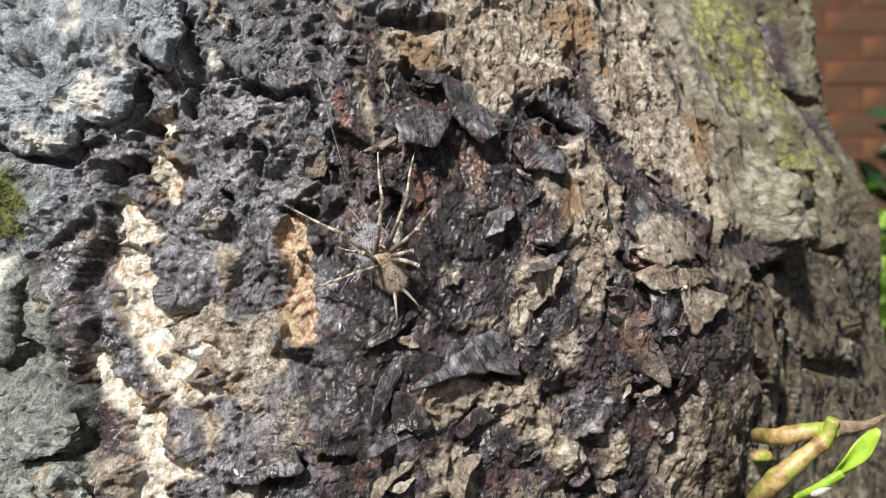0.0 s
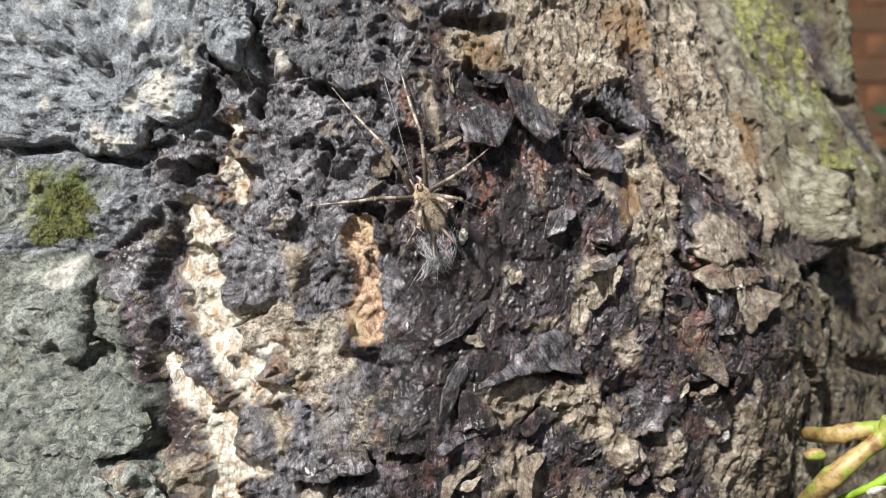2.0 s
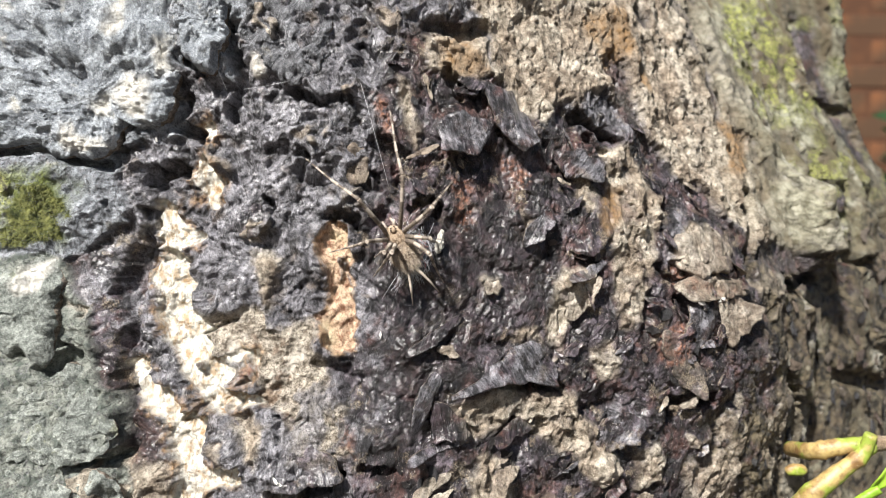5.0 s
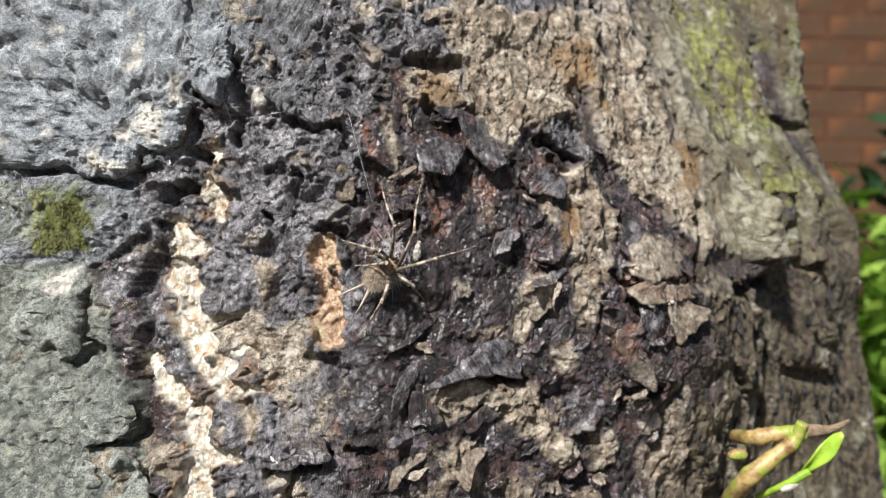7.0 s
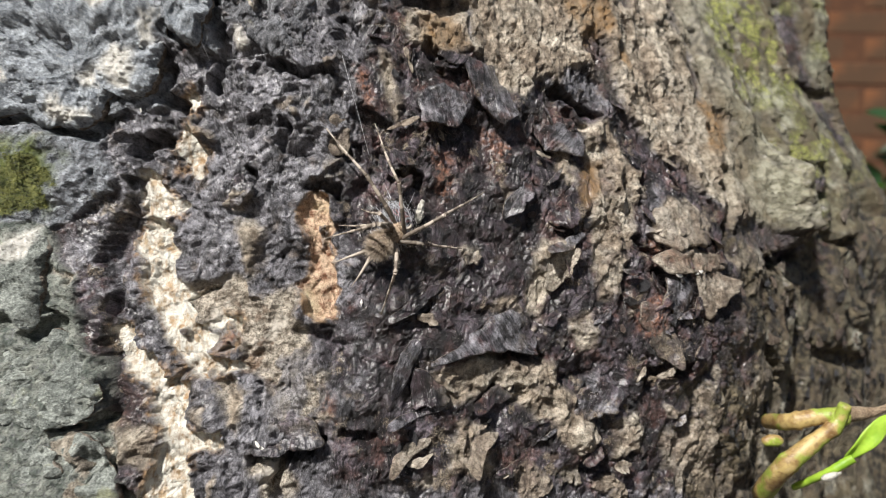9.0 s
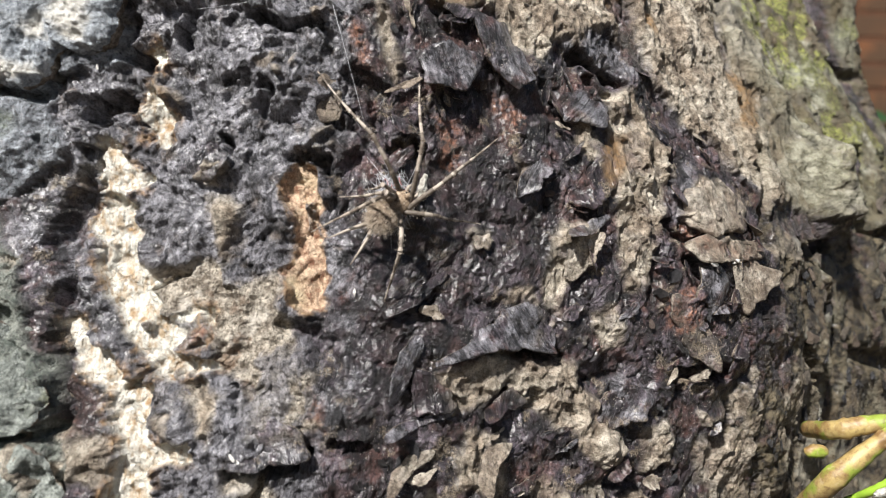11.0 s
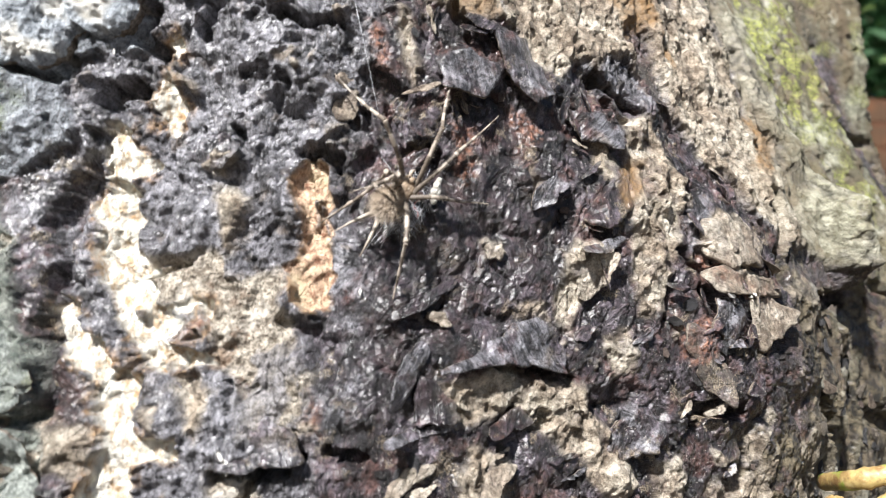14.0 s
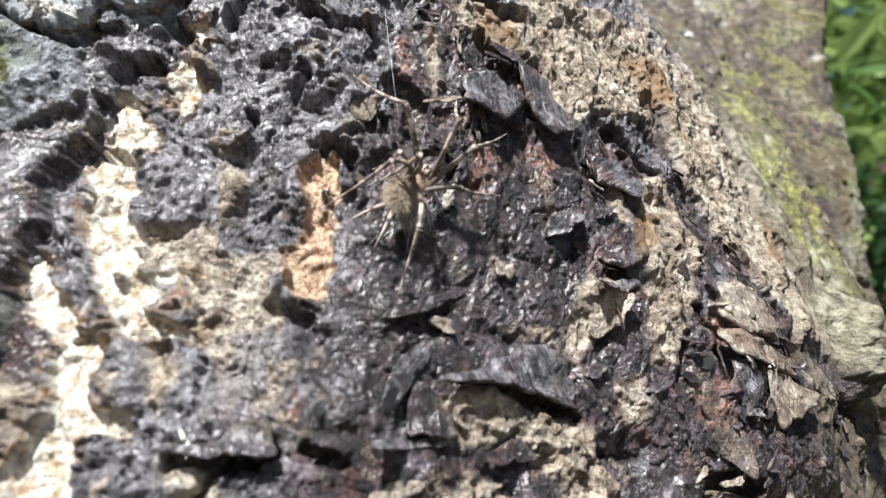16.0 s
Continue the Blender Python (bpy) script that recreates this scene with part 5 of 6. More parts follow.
def moss_cushion(outline, count, tall, seed, label):
    g = rng(seed)
    pts = np.array(outline, float)
    lo, hi = pts.min(0), pts.max(0)
    u = np.array([g.uniform(lo[0], hi[0]) for _ in range(count * 3)])
    v = np.array([g.uniform(lo[1], hi[1]) for _ in range(count * 3)])
    keep = inside(*ragged(u, v), outline) + 3.6 * fractal(u, v, 5.0, 4, seed) > 0.6
    u, v = u[keep][:count], v[keep][:count]
    h = height(u, v)
    verts, faces = [], []
    for a, b, c in zip(u, v, h):
        t, w = g.uniform(0.3, 1.0) * tall, g.uniform(0.03, 0.07)
        lu, lv, turn = g.uniform(-0.7, 0.7), g.uniform(-0.9, 0.3), g.uniform(0, 3.1)
        cu, cv = w * math.cos(turn), w * math.sin(turn)
        n = len(verts)
        verts += [on_trunk(a - cu, b - cv, c - 0.2), on_trunk(a + cu, b + cv, c - 0.2), on_trunk(a + cu + lu * 0.4, b + cv + lv * 0.4, c + t * 0.6), on_trunk(a - cu + lu * 0.4, b - cv + lv * 0.4, c + t * 0.6), on_trunk(a + lu, b + lv, c + t)]
        faces += [(n, n + 1, n + 2, n + 3), (n + 3, n + 2, n + 4)]
    return tagged(new("moss_cushion", mesh_of("moss_cushion", verts, faces, MOSS_MAT, False)), label, "moss", kind="stuff")


moss_cushion(AREAS["moss"][0], 5200, 0.7, 3, "small green moss cushion growing on grey bark")


# ---- wrapped prey ----
SILK = Shade("spider_silk")
SILK = SILK.done((0.66, 0.67, 0.70), 0.35)
SILK.node_tree.nodes["Principled BSDF"].inputs["Alpha"].default_value = 0.85
PREY_RED = make_plain("prey_red", (0.26, 0.07, 0.07), (0.48, 0.19, 0.18), 0.001, 0.4)
PREY_GREY = make_plain("prey_grey", (0.03, 0.03, 0.033), (0.16, 0.15, 0.16), 0.0015, 0.4)


def tube(path, radii, mat, name="strand", sides=5, bands=None):
    """A round rod along places, with a radius at each."""
    bm = bmesh.new()
    pts = [Vector(p) for p in path]
    rings = []
    for k, p in enumerate(pts):
        way = (pts[min(k + 1, len(pts) - 1)] - pts[max(k - 1, 0)]).normalized()
        side = way.cross(Vector((0.13, 0.21, 0.97))).normalized()
        other = way.cross(side)
        rings.append([bm.verts.new(p + radii[k] * (math.cos(a) * side + math.sin(a) * other)) for a in (2 * math.pi * j / sides for j in range(sides))])
    for k, (a, b) in enumerate(zip(rings, rings[1:])):
        for j in range(sides):
            f = bm.faces.new((a[j], a[(j + 1) % sides], b[(j + 1) % sides], b[j]))
            f.smooth = True
            if bands:
                f.material_index = bands[k]
    bm.faces.new(rings[0][::-1])
    bm.faces.new(rings[-1])
    me = bpy.data.meshes.new(name)
    bm.to_mesh(me)
    bm.free()
    for m in mat if isinstance(mat, (list, tuple)) else (mat,):
        me.materials.append(m)
    return me


def blob(name, rx, ry, rz, mat, seed=0, rough=0.1, seg=20, rings=12, squeeze=None):
    """A rounded, slightly lumpy body."""
    bm = bmesh.new()
    bmesh.ops.create_uvsphere(bm, u_segments=seg, v_segments=rings, radius=1.0)
    for p in bm.verts:
        d = p.co.copy()
        k = 1 + rough * noise.noise(d * 2.3 + Vector((seed, 0, 0))) + 0.5 * rough * noise.noise(d * 6 + Vector((0, seed, 0)))
        if squeeze:
            k *= squeeze(d.x)
        p.co = Vector((d.x * rx, d.y * ry * k, d.z * rz * k))
    for f in bm.faces:
        f.smooth = True
    me = bpy.data.meshes.new(name)
    bm.to_mesh(me)
    bm.free()
    me.materials.append(mat)
    return me


def wrapped_prey():
    (u, v), = [(6.4, 0.5)]
    thing = new("wrapped_prey")
    thing.matrix_world = trunk_frame(u, v, 1.3, 8)
    tagged(thing, "silk-wrapped reddish insect prey stuck to dark bark", "prey")
    body = part("insect_body", blob("insect_body", 0.0040, 0.0028, 0.0018, PREY_GREY, 3, 0.6), thing, "grey insect body under silk")
    body.location = (0, 0, 0.0004)
    g = rng(77)

    def over(x, y, more=0.0):
        """A place on the bundle's skin."""
        k = (x / 0.0048) ** 2 + (y / 0.0036) ** 2
        more += 0.0007 * noise.noise(Vector((700 * x, 700 * y, 3)))
        return Vector((x, y, 0.0004 + 0.0023 * math.sqrt(max(0.0, 1 - k)) + more))

    for k in range(11):  # thin red limbs folded over the body
        x, y, a = g.uniform(-0.0030, 0.0032), g.uniform(-0.0018, 0.0018), g.gauss(0.2, 0.6)
        half = g.uniform(0.0008, 0.0018)
        path = [over(x + half * q * math.cos(a + 0.5 * q * (-1) ** k), y + half * q * math.sin(a + 0.5 * q * (-1) ** k), 0.00008) for q in (-1, -0.5, 0, 0.5, 1)]
        part("insect_limb", tube(path, [0.00006, 0.00010, 0.00011, 0.00009, 0.00005], PREY_RED, "insect_limb"), thing, "red insect limb")
    verts, faces = [], []

    def strand(points, w):
        n = len(verts)
        for p in points:
            verts.extend([p + Vector((w, 0, 0)), p + Vector((-0.5 * w, 0.9 * w, 0)), p + Vector((0, -0.5 * w, w))])
        for i in range(len(points) - 1):
            b = n + 3 * i
            faces.extend([(b, b + 1, b + 4, b + 3), (b + 1, b + 2, b + 5, b + 4), (b + 2, b, b + 3, b + 5)])

    for k in range(64):  # wound over the body, most of them along it
        a = g.gauss(0.15, 0.5) if k % 2 else g.uniform(0, 3.1)
        off = g.uniform(-0.0034, 0.0034) * (0.95 if k % 3 else 1.05)
        ca, sa = math.cos(a), math.sin(a)
        pts = []
        for i in range(9):
            q = (i / 4 - 1) * 0.0050
            x, y = ca * q - sa * off, sa * q + ca * off + 0.0003 * math.sin(3 * q / 0.005 + k)
            m = math.sqrt((x / 0.0050) ** 2 + (y / 0.0038) ** 2) * (1 + 0.22 * math.sin(3 * math.atan2(y, x) + 0.15 * k))
            if m > 1:
                x, y = x / m, y / m
            pts.append(over(x, y, 0.00025 + 0.0001 * math.sin(k)))
        strand(pts, g.uniform(0.000016, 0.000042))
    for k in range(34):  # loose ends round it
        a = g.uniform(0, 6.28)
        r0, r1 = g.uniform(0.6, 0.95), g.uniform(1.05, 1.4)
        p0, p2 = over(0.0046 * r0 * math.cos(a), 0.0034 * r0 * math.sin(a), 0.0002), Vector((0.0046 * r1 * math.cos(a + 0.3), 0.0034 * r1 * math.sin(a + 0.3), g.uniform(-0.0004, 0.0010)))
        strand([p0, (p0 + p2) / 2 + Vector((0, 0, 0.0004)), p2], g.uniform(0.000012, 0.00003))
    for k in range(14):  # drawn together to a tail at the lower end
        y = g.uniform(-0.002, 0.003)
        p0, p2 = over(g.uniform(-0.004, -0.001), y, 0.0003), Vector((-0.0058 + g.gauss(0, 0.0004), 0.0044 + g.gauss(0, 0.0004), 0.0002))
        strand([p0, (p0 + p2) / 2 + Vector((0, 0, 0.0003)), p2], g.uniform(0.00002, 0.00004))
    tagged(part("silk_wrapping", mesh_of("silk_wrapping", verts, faces, SILK), thing, "white silk threads wound round the prey"), kind="stuff")
    for k, (a, r1) in enumerate(((2.3, 0.0105), (2.5, 0.0085), (0.3, 0.0085), (0.0, 0.0075), (-0.8, 0.0075), (-1.5, 0.0066), (2.9, 0.008))):
        r0 = 0.0036
        path = [(r0 * math.cos(a), r0 * math.sin(a), 0.0012), ((r0 + r1) / 2 * math.cos(a + 0.06), (r0 + r1) / 2 * math.sin(a + 0.06), 0.0008), (r1 * math.cos(a + 0.1), r1 * math.sin(a + 0.1), 0.0)]
        part("anchor_thread", tube(path, [0.00005, 0.00004, 0.00003], SILK, "anchor_thread", 3), thing)
    film = Shade("silk_film")
    film_mat = film.done((0.62, 0.64, 0.68), 0.4)
    film.put(film.bsdf.inputs["Alpha"], film.maths("MULTIPLY", film.ramp(film.noise(0.0006, 5, 0.7, (1.0, 1.0, 0.2), 15), 0.50, 0.68), 0.45))
    shell = part("silk_film", blob("silk_film", 0.0048, 0.0036, 0.0024, film_mat, 13, 0.2, 32, 20), thing, "thin grey silk film over the prey")
    shell.location = (0, 0, 0.0005)
    for k, (x, y, r) in enumerate(((0.0014, -0.0052, 0.0010), (0.0026, -0.0056, 0.0008), (0.0004, -0.0048, 0.0007), (0.0036, -0.0060, 0.0005))):
        crumb = part("prey_crumb", blob("prey_crumb", r * 1.2, r * 0.8, r * 0.7, CHALK, 8 + k, 0.7), thing, "pale crumb caught in silk")
        crumb.location = (x, y, 0.0006)
    return thing


wrapped_prey()


# ---- spider ----
def fuzzy(name, dark, light, size):
    s = Shade(name)
    n, m = s.noise(size, 5), s.noise(size * 0.25, 4)
    col = s.mix(s.ramp(n, 0.36, 0.64), dark, light)
    col = s.mix(s.ramp(m, 0.55, 0.75), col, (0.62, 0.55, 0.45))
    return s.done(col, 0.8, m, 0.0002, 0.8)


ABDOMEN = fuzzy("spider_abdomen", (0.085, 0.06, 0.042), (0.38, 0.30, 0.215), 0.0014)
HAIR = make_plain("spider_hair", (0.22, 0.175, 0.13), (0.56, 0.475, 0.38), 0.0008, 0.7)
CARAPACE = fuzzy("spider_carapace", (0.13, 0.085, 0.05), (0.46, 0.35, 0.24), 0.001)
LEG_PALE = make_plain("leg_pale", (0.27, 0.225, 0.18), (0.50, 0.44, 0.37), 0.0008, 0.6)
LEG_DARK = make_plain("leg_dark", (0.07, 0.055, 0.042), (0.20, 0.165, 0.13), 0.0008, 0.6)
EYE_BLACK = make_plain("eye_black", (0.01, 0.01, 0.01), (0.02, 0.02, 0.02), 0.001, 0.15)

LEGS = [  # name, hip (x ahead, y to its left) in mm, length in mm
    ("leg_first_left", (1.5, 1.3), 27.5), ("leg_first_right", (1.5, -1.3), 27.5),
    ("leg_second_left", (0.7, 1.7), 24.0), ("leg_second_right", (0.7, -1.7), 24.0),
    ("leg_third_left", (-0.1, 1.7), 15.0), ("leg_third_right", (-0.1, -1.7), 15.0),
    ("leg_fourth_left", (-0.9, 1.4), 22.0), ("leg_fourth_right", (-0.9, -1.4), 22.0),
]
KNEE = 0.40  # share of the leg before its knee


def leg_mesh(name, length, first, last, seed):
    """A stretch of a banded leg that points along x, from share first to share last of its length."""
    g = rng(seed)
    L = length * 0.001
    n = 26
    path, radii, bands = [], [], []
    for k in range(n + 1):
        s = first + (last - first) * k / n
        q = k / n
        sag = (0.0010 if first == 0 else -0.0006) * math.sin(math.pi * q)
        path.append((L * (s - first), 0.0004 * math.sin(3 * q + seed) * q * (1 - q), sag))
        knee = 0.00008 * (math.exp(-((s - KNEE) / 0.03) ** 2) + math.exp(-((s - 0.66) / 0.025) ** 2))
        radii.append((0.00040 * (1 - s) ** 0.9 + 0.00007) * (1 + 0.08 * g.uniform(-1, 1)) + knee)
        if k < n:
            bands.append(1 if s < 0.14 or math.sin(s * 38 + 0.7 + 0.2 * seed) > 0.1 else 0)
    me = tube(path, radii, (LEG_PALE, LEG_DARK), name, 7, bands)
    bm = bmesh.new()
    bm.from_mesh(me)
    for _ in range(110 if first == 0 else 60):  # fine hairs
        k = g.randrange(n)
        a = g.uniform(0, 6.28)
        out = Vector((0.35, math.cos(a), math.sin(a))).normalized()
        p = Vector(path[k]) + radii[k] * 0.8 * Vector((0, math.cos(a), math.sin(a)))
        wide = Vector((0.00003, 0, 0))
        tip = p + out * g.uniform(0.0003, 0.0007)
        bm.faces.new([bm.verts.new(q) for q in (p + wide, p - wide, tip)])
    bm.to_mesh(me)
    bm.free()
    return me


def make_spider():
    thing = new("spider")
    tagged(thing, "mottled brown two-tailed spider with long banded legs on bark", "spider")
    body = part("abdomen", blob("abdomen", 0.0028, 0.0026, 0.0016, ABDOMEN, 5, 0.12, 28, 18, lambda x: 1.0 - 0.18 * x - 0.12 * (x < -0.6)), thing, "mottled brown hairy abdomen")
    body.location = (-0.0022, 0, 0.0025)
    g = rng(19)
    verts, faces = [], []
    for k in range(2400):
        d = Vector((g.gauss(0, 1), g.gauss(0, 1), abs(g.gauss(0, 1)))).normalized()
        p = Vector((d.x * 0.0027, d.y * 0.0025, d.z * 0.0015))
        w = Vector((g.uniform(-1, 1), g.uniform(-1, 1), 0)) * 0.00004
        n = len(verts)
        verts += [p + w, p - w, p * 1.10 + Vector((-0.0006, 0, 0)) * g.random() + d * g.uniform(0.0002, 0.0009)]
        faces.append((n, n + 1, n + 2))
    hair = part("hair", mesh_of("hair", verts, faces, HAIR, False), body, "short pale hairs")
    tagged(hair, kind="stuff")
    front = part("carapace", blob("carapace", 0.0022, 0.0019, 0.0011, CARAPACE, 9, 0.08, 24, 14, lambda x: 1.0 - 0.22 * x), thing, "brown carapace")
    front.location = (0.0017, 0, 0.0024)
    hump = part("eye_hump", blob("eye_hump", 0.0007, 0.0006, 0.0006, CARAPACE, 11, 0.08, 14, 10), front)
    hump.location = (0.0012, 0, 0.0009)
    for x, y in ((0.0017, 0.00035), (0.0017, -0.00035), (0.0013, 0.0005), (0.0013, -0.0005)):
        eye = part("eye", blob("eye", 0.00016, 0.00016, 0.00016, EYE_BLACK, 1, 0, 10, 8), front, "black eye")
        eye.location = (x, y, 0.0013)
    for s in (1, -1):
        tail = tube([(0, 0, 0), (-0.0016, s * 0.0006, 0.0003), (-0.0036, s * 0.0013, 0.0001), (-0.0062, s * 0.0021, -0.0008)], [0.0004, 0.00032, 0.00022, 0.00008], (LEG_PALE,), "spinneret", 7)
        ob = part("spinneret", tail, thing, "long pale tail-like spinneret")
        ob.location = (-0.0052, s * 0.0007, 0.0024)
        palp = tube([(0, 0, 0), (0.0009, s * 0.0004, 0.0002), (0.0017, s * 0.0002, -0.0006)], [0.0003, 0.00032, 0.00022], (LEG_PALE,), "palp", 6)
        ob = part("palp", palp, thing, "pale palp")
        ob.location = (0.0034, s * 0.0006, 0.0022)
    legs = {}
    for k, (name, hip, length) in enumerate(LEGS):
        ob = part("leg", leg_mesh("leg", length, 0.0, KNEE, 30 + k), thing)
        ob.location = (hip[0] * 0.001 + 0.0010, hip[1] * 0.001, 0.0024)
        shin = part("shin", leg_mesh("shin", length, KNEE, 1.0, 50 + k), ob)
        shin.location = (KNEE * length * 0.001, 0, 0)
        legs[name] = ob, shin
    return thing, legs


spider, spider_legs = make_spider()


# ---- fine threads of old web on the bark ----
def web_threads():
    thing = new("web_threads")
    tagged(thing, "fine grey strands of old web across the bark", "cobweb")
    lines = [(-24.4, 30.4), (-11.0, 34.0), (-36.3, 48.5), (-27.3, 30.3), (-46.5, 44.2), (-45.9, 19.5), (-65.5, 15.3), (-67.1, 8.1), (8.1, 60.9), (7.6, 52.4), (-3.8, 32.4), (1.6, 13.4)]
    for k in range(0, len(lines), 2):
        (u0, v0), (u1, v1) = lines[k], lines[k + 1]
        path = [on_trunk(u0 + (u1 - u0) * s, v0 + (v1 - v0) * s, 3.2 - 1.2 * math.sin(math.pi * s)) for s in (0, 0.25, 0.5, 0.75, 1)]
        part("thread", tube(path, [0.00004] * 5, SILK, "thread", 3), thing)


web_threads()


# ---- sprout at the foot of the ridge ----
def stem_material():
    s = Shade("young_stem")
    n, m = s.noise(0.004, 4), s.noise(0.0011, 5, 0.7)
    col = s.mix(s.ramp(n, 0.40, 0.58), (0.22, 0.13, 0.05), (0.44, 0.33, 0.13))
    col = s.mix(s.ramp(s.noise(0.009, 3), 0.5, 0.58), col, (0.26, 0.33, 0.05))
    col = s.mix(s.maths("MULTIPLY", s.ramp(m, 0.54, 0.62), 0.5), col, (0.14, 0.075, 0.035))
    col = s.mix(s.maths("MULTIPLY", s.ramp(m, 0.42, 0.36), 0.5), col, (0.52, 0.42, 0.26))
    return s.done(col, 0.35, m, 0.0004, 0.6)


STEM = stem_material()
DRY = make_skin("dry_stub", (0.26, 0.18, 0.11), (0.58, 0.46, 0.32), (0.66, 0.6, 0.5))
LEAF = make_plain("young_leaf", (0.16, 0.30, 0.02), (0.38, 0.56, 0.06), 0.006, 0.38)
LEAF.node_tree.nodes["Principled BSDF"].inputs["Subsurface Weight"].default_value = 0.15
LEAF.node_tree.nodes["Principled BSDF"].inputs["Subsurface Radius"].default_value = (0.002, 0.003, 0.001)


def smooth_path(pts, n):
    p = [Vector(q) for q in pts]
    p = [2 * p[0] - p[1]] + p + [2 * p[-1] - p[-2]]
    out = []
    for k in range(n + 1):
        s = k / n * (len(p) - 3)
        i = min(int(s), len(p) - 4)
        t = s - i
        a, b, c, d = p[i:i + 4]
        out.append(0.5 * (2 * b + (c - a) * t + (2 * a - 5 * b + 4 * c - d) * t * t + (3 * b - a - 3 * c + d) * t ** 3))
    return out


def sprout():
    thing = new("sprout")
    tagged(thing, "young sprout with brown-green stubs and a fresh leaf on the trunk", "sprout")
    g = rng(51)

    def rod(name, pts, r0, r1, mat, label, knots=()):
        path = smooth_path(pts, 26)
        radii = [(r0 + (r1 - r0) * k / 26) * (1 + 0.06 * g.uniform(-1, 1)) * (1 + sum(0.22 * math.exp(-((k / 26 - q) / 0.035) ** 2) for q in knots)) for k in range(27)]
        return part(name, tube(path, radii, mat, name, 12), thing, label)

    rod("stub", [(0.0761, 0.2036, 0.5548), (0.0762, 0.1916, 0.5572), (0.0814, 0.1887, 0.5590), (0.0880, 0.1877, 0.5597)], 0.0019, 0.0019, STEM, "brown-green stub", (0.45, 0.95))
    rod("dry_tip", [(0.0876, 0.1877, 0.5600), (0.0916, 0.1877, 0.5602), (0.0951, 0.1877, 0.5609), (0.0988, 0.1877, 0.5629)], 0.0019, 0.0004, DRY, "torn dry tip")
    rod("shoot", [(0.0735, 0.1995, 0.5382), (0.0742, 0.1896, 0.5470), (0.0804, 0.1876, 0.5535), (0.0849, 0.1867, 0.5578), (0.0864, 0.1857, 0.5625)], 0.0025, 0.0014, STEM, "thick young shoot", (0.3, 0.7))
    rod("leaf_stalk", [(0.0794, 0.1955, 0.5410), (0.0834, 0.1876, 0.5466), (0.0883, 0.1856, 0.5506)], 0.0008, 0.0011, LEAF, "bright green leaf stalk")
    leaf = [(0.0881, 0.1856, 0.5503), (0.0897, 0.1846, 0.5535), (0.0915, 0.1837, 0.5573), (0.0934, 0.1827, 0.5608)]
    path = smooth_path(leaf, 14)
    across = Vector((0.75, -0.35, 0.45)).normalized()
    verts, faces = [], []
    for k, p in enumerate(path):
        s = k / 14
        w = 0.0033 * math.sin(math.pi * min(1, s * 0.85 + 0.12)) ** 0.8 + 0.0004
        for q in (-1, -0.5, 0, 0.5, 1):
            verts.append(p + across * w * q + Vector((0, -1, 0.2)) * (0.0016 * q * q * math.sin(math.pi * s) + 0.0005 * math.sin(9 * s) * q))
    for k in range(14):
        for q in range(4):
            a = 5 * k + q
            faces.append((a, a + 1, a + 6, a + 5))
    me = mesh_of("leaf", verts, faces, LEAF)
    ob = part("leaf", me, thing, "folded fresh green leaf")
    thick = ob.modifiers.new("thick", "SOLIDIFY")
    thick.thickness = 0.0003
    bud = [(0.0808, 0.1846, 0.5460), (0.0835, 0.1846, 0.5469), (0.0852, 0.1846, 0.5475)]
    part("bud_scale", tube(smooth_path(bud, 6), [0.0004, 0.0008, 0.0009, 0.0008, 0.0006, 0.0004, 0.0002], CHALK, "bud_scale", 6), thing, "pale bud scale")
    knob = part("bud", blob("bud", 0.0026, 0.0014, 0.0014, STEM, 4, 0.35), thing, "small olive bud")
    (knob.location,) = [(0.0734, 0.1936, 0.5523)]


sprout()


# ---- behind the trunk: ground, brick wall, low plants, bushes and trees ----
SOIL = make_skin("soil", (0.04, 0.03, 0.02), (0.12, 0.085, 0.055), (0.10, 0.11, 0.04))
SOIL.node_tree.nodes["Principled BSDF"].inputs["Roughness"].default_value = 0.95
bm = bmesh.new()
bmesh.ops.create_grid(bm, x_segments=60, y_segments=60, size=1.0)
for p in bm.verts:
    k = 0.4 + 0.6 * abs(p.co.x), 0.4 + 0.6 * abs(p.co.y)
    p.co.x, p.co.y = p.co.x * 4 * (1 + 200 * abs(p.co.x) ** 6), p.co.y * 4 * (1 + 200 * abs(p.co.y) ** 6)
    p.co.z = 0.03 * noise.noise(Vector((p.co.x * 1.5, p.co.y * 1.5, 0))) if abs(p.co.x) < 6 and abs(p.co.y) < 6 else 0
me = bpy.data.meshes.new("ground")
bm.to_mesh(me)
bm.free()
me.materials.append(SOIL)
tagged(new("ground", me), "brown garden soil with leaf litter", "ground", kind="structure")


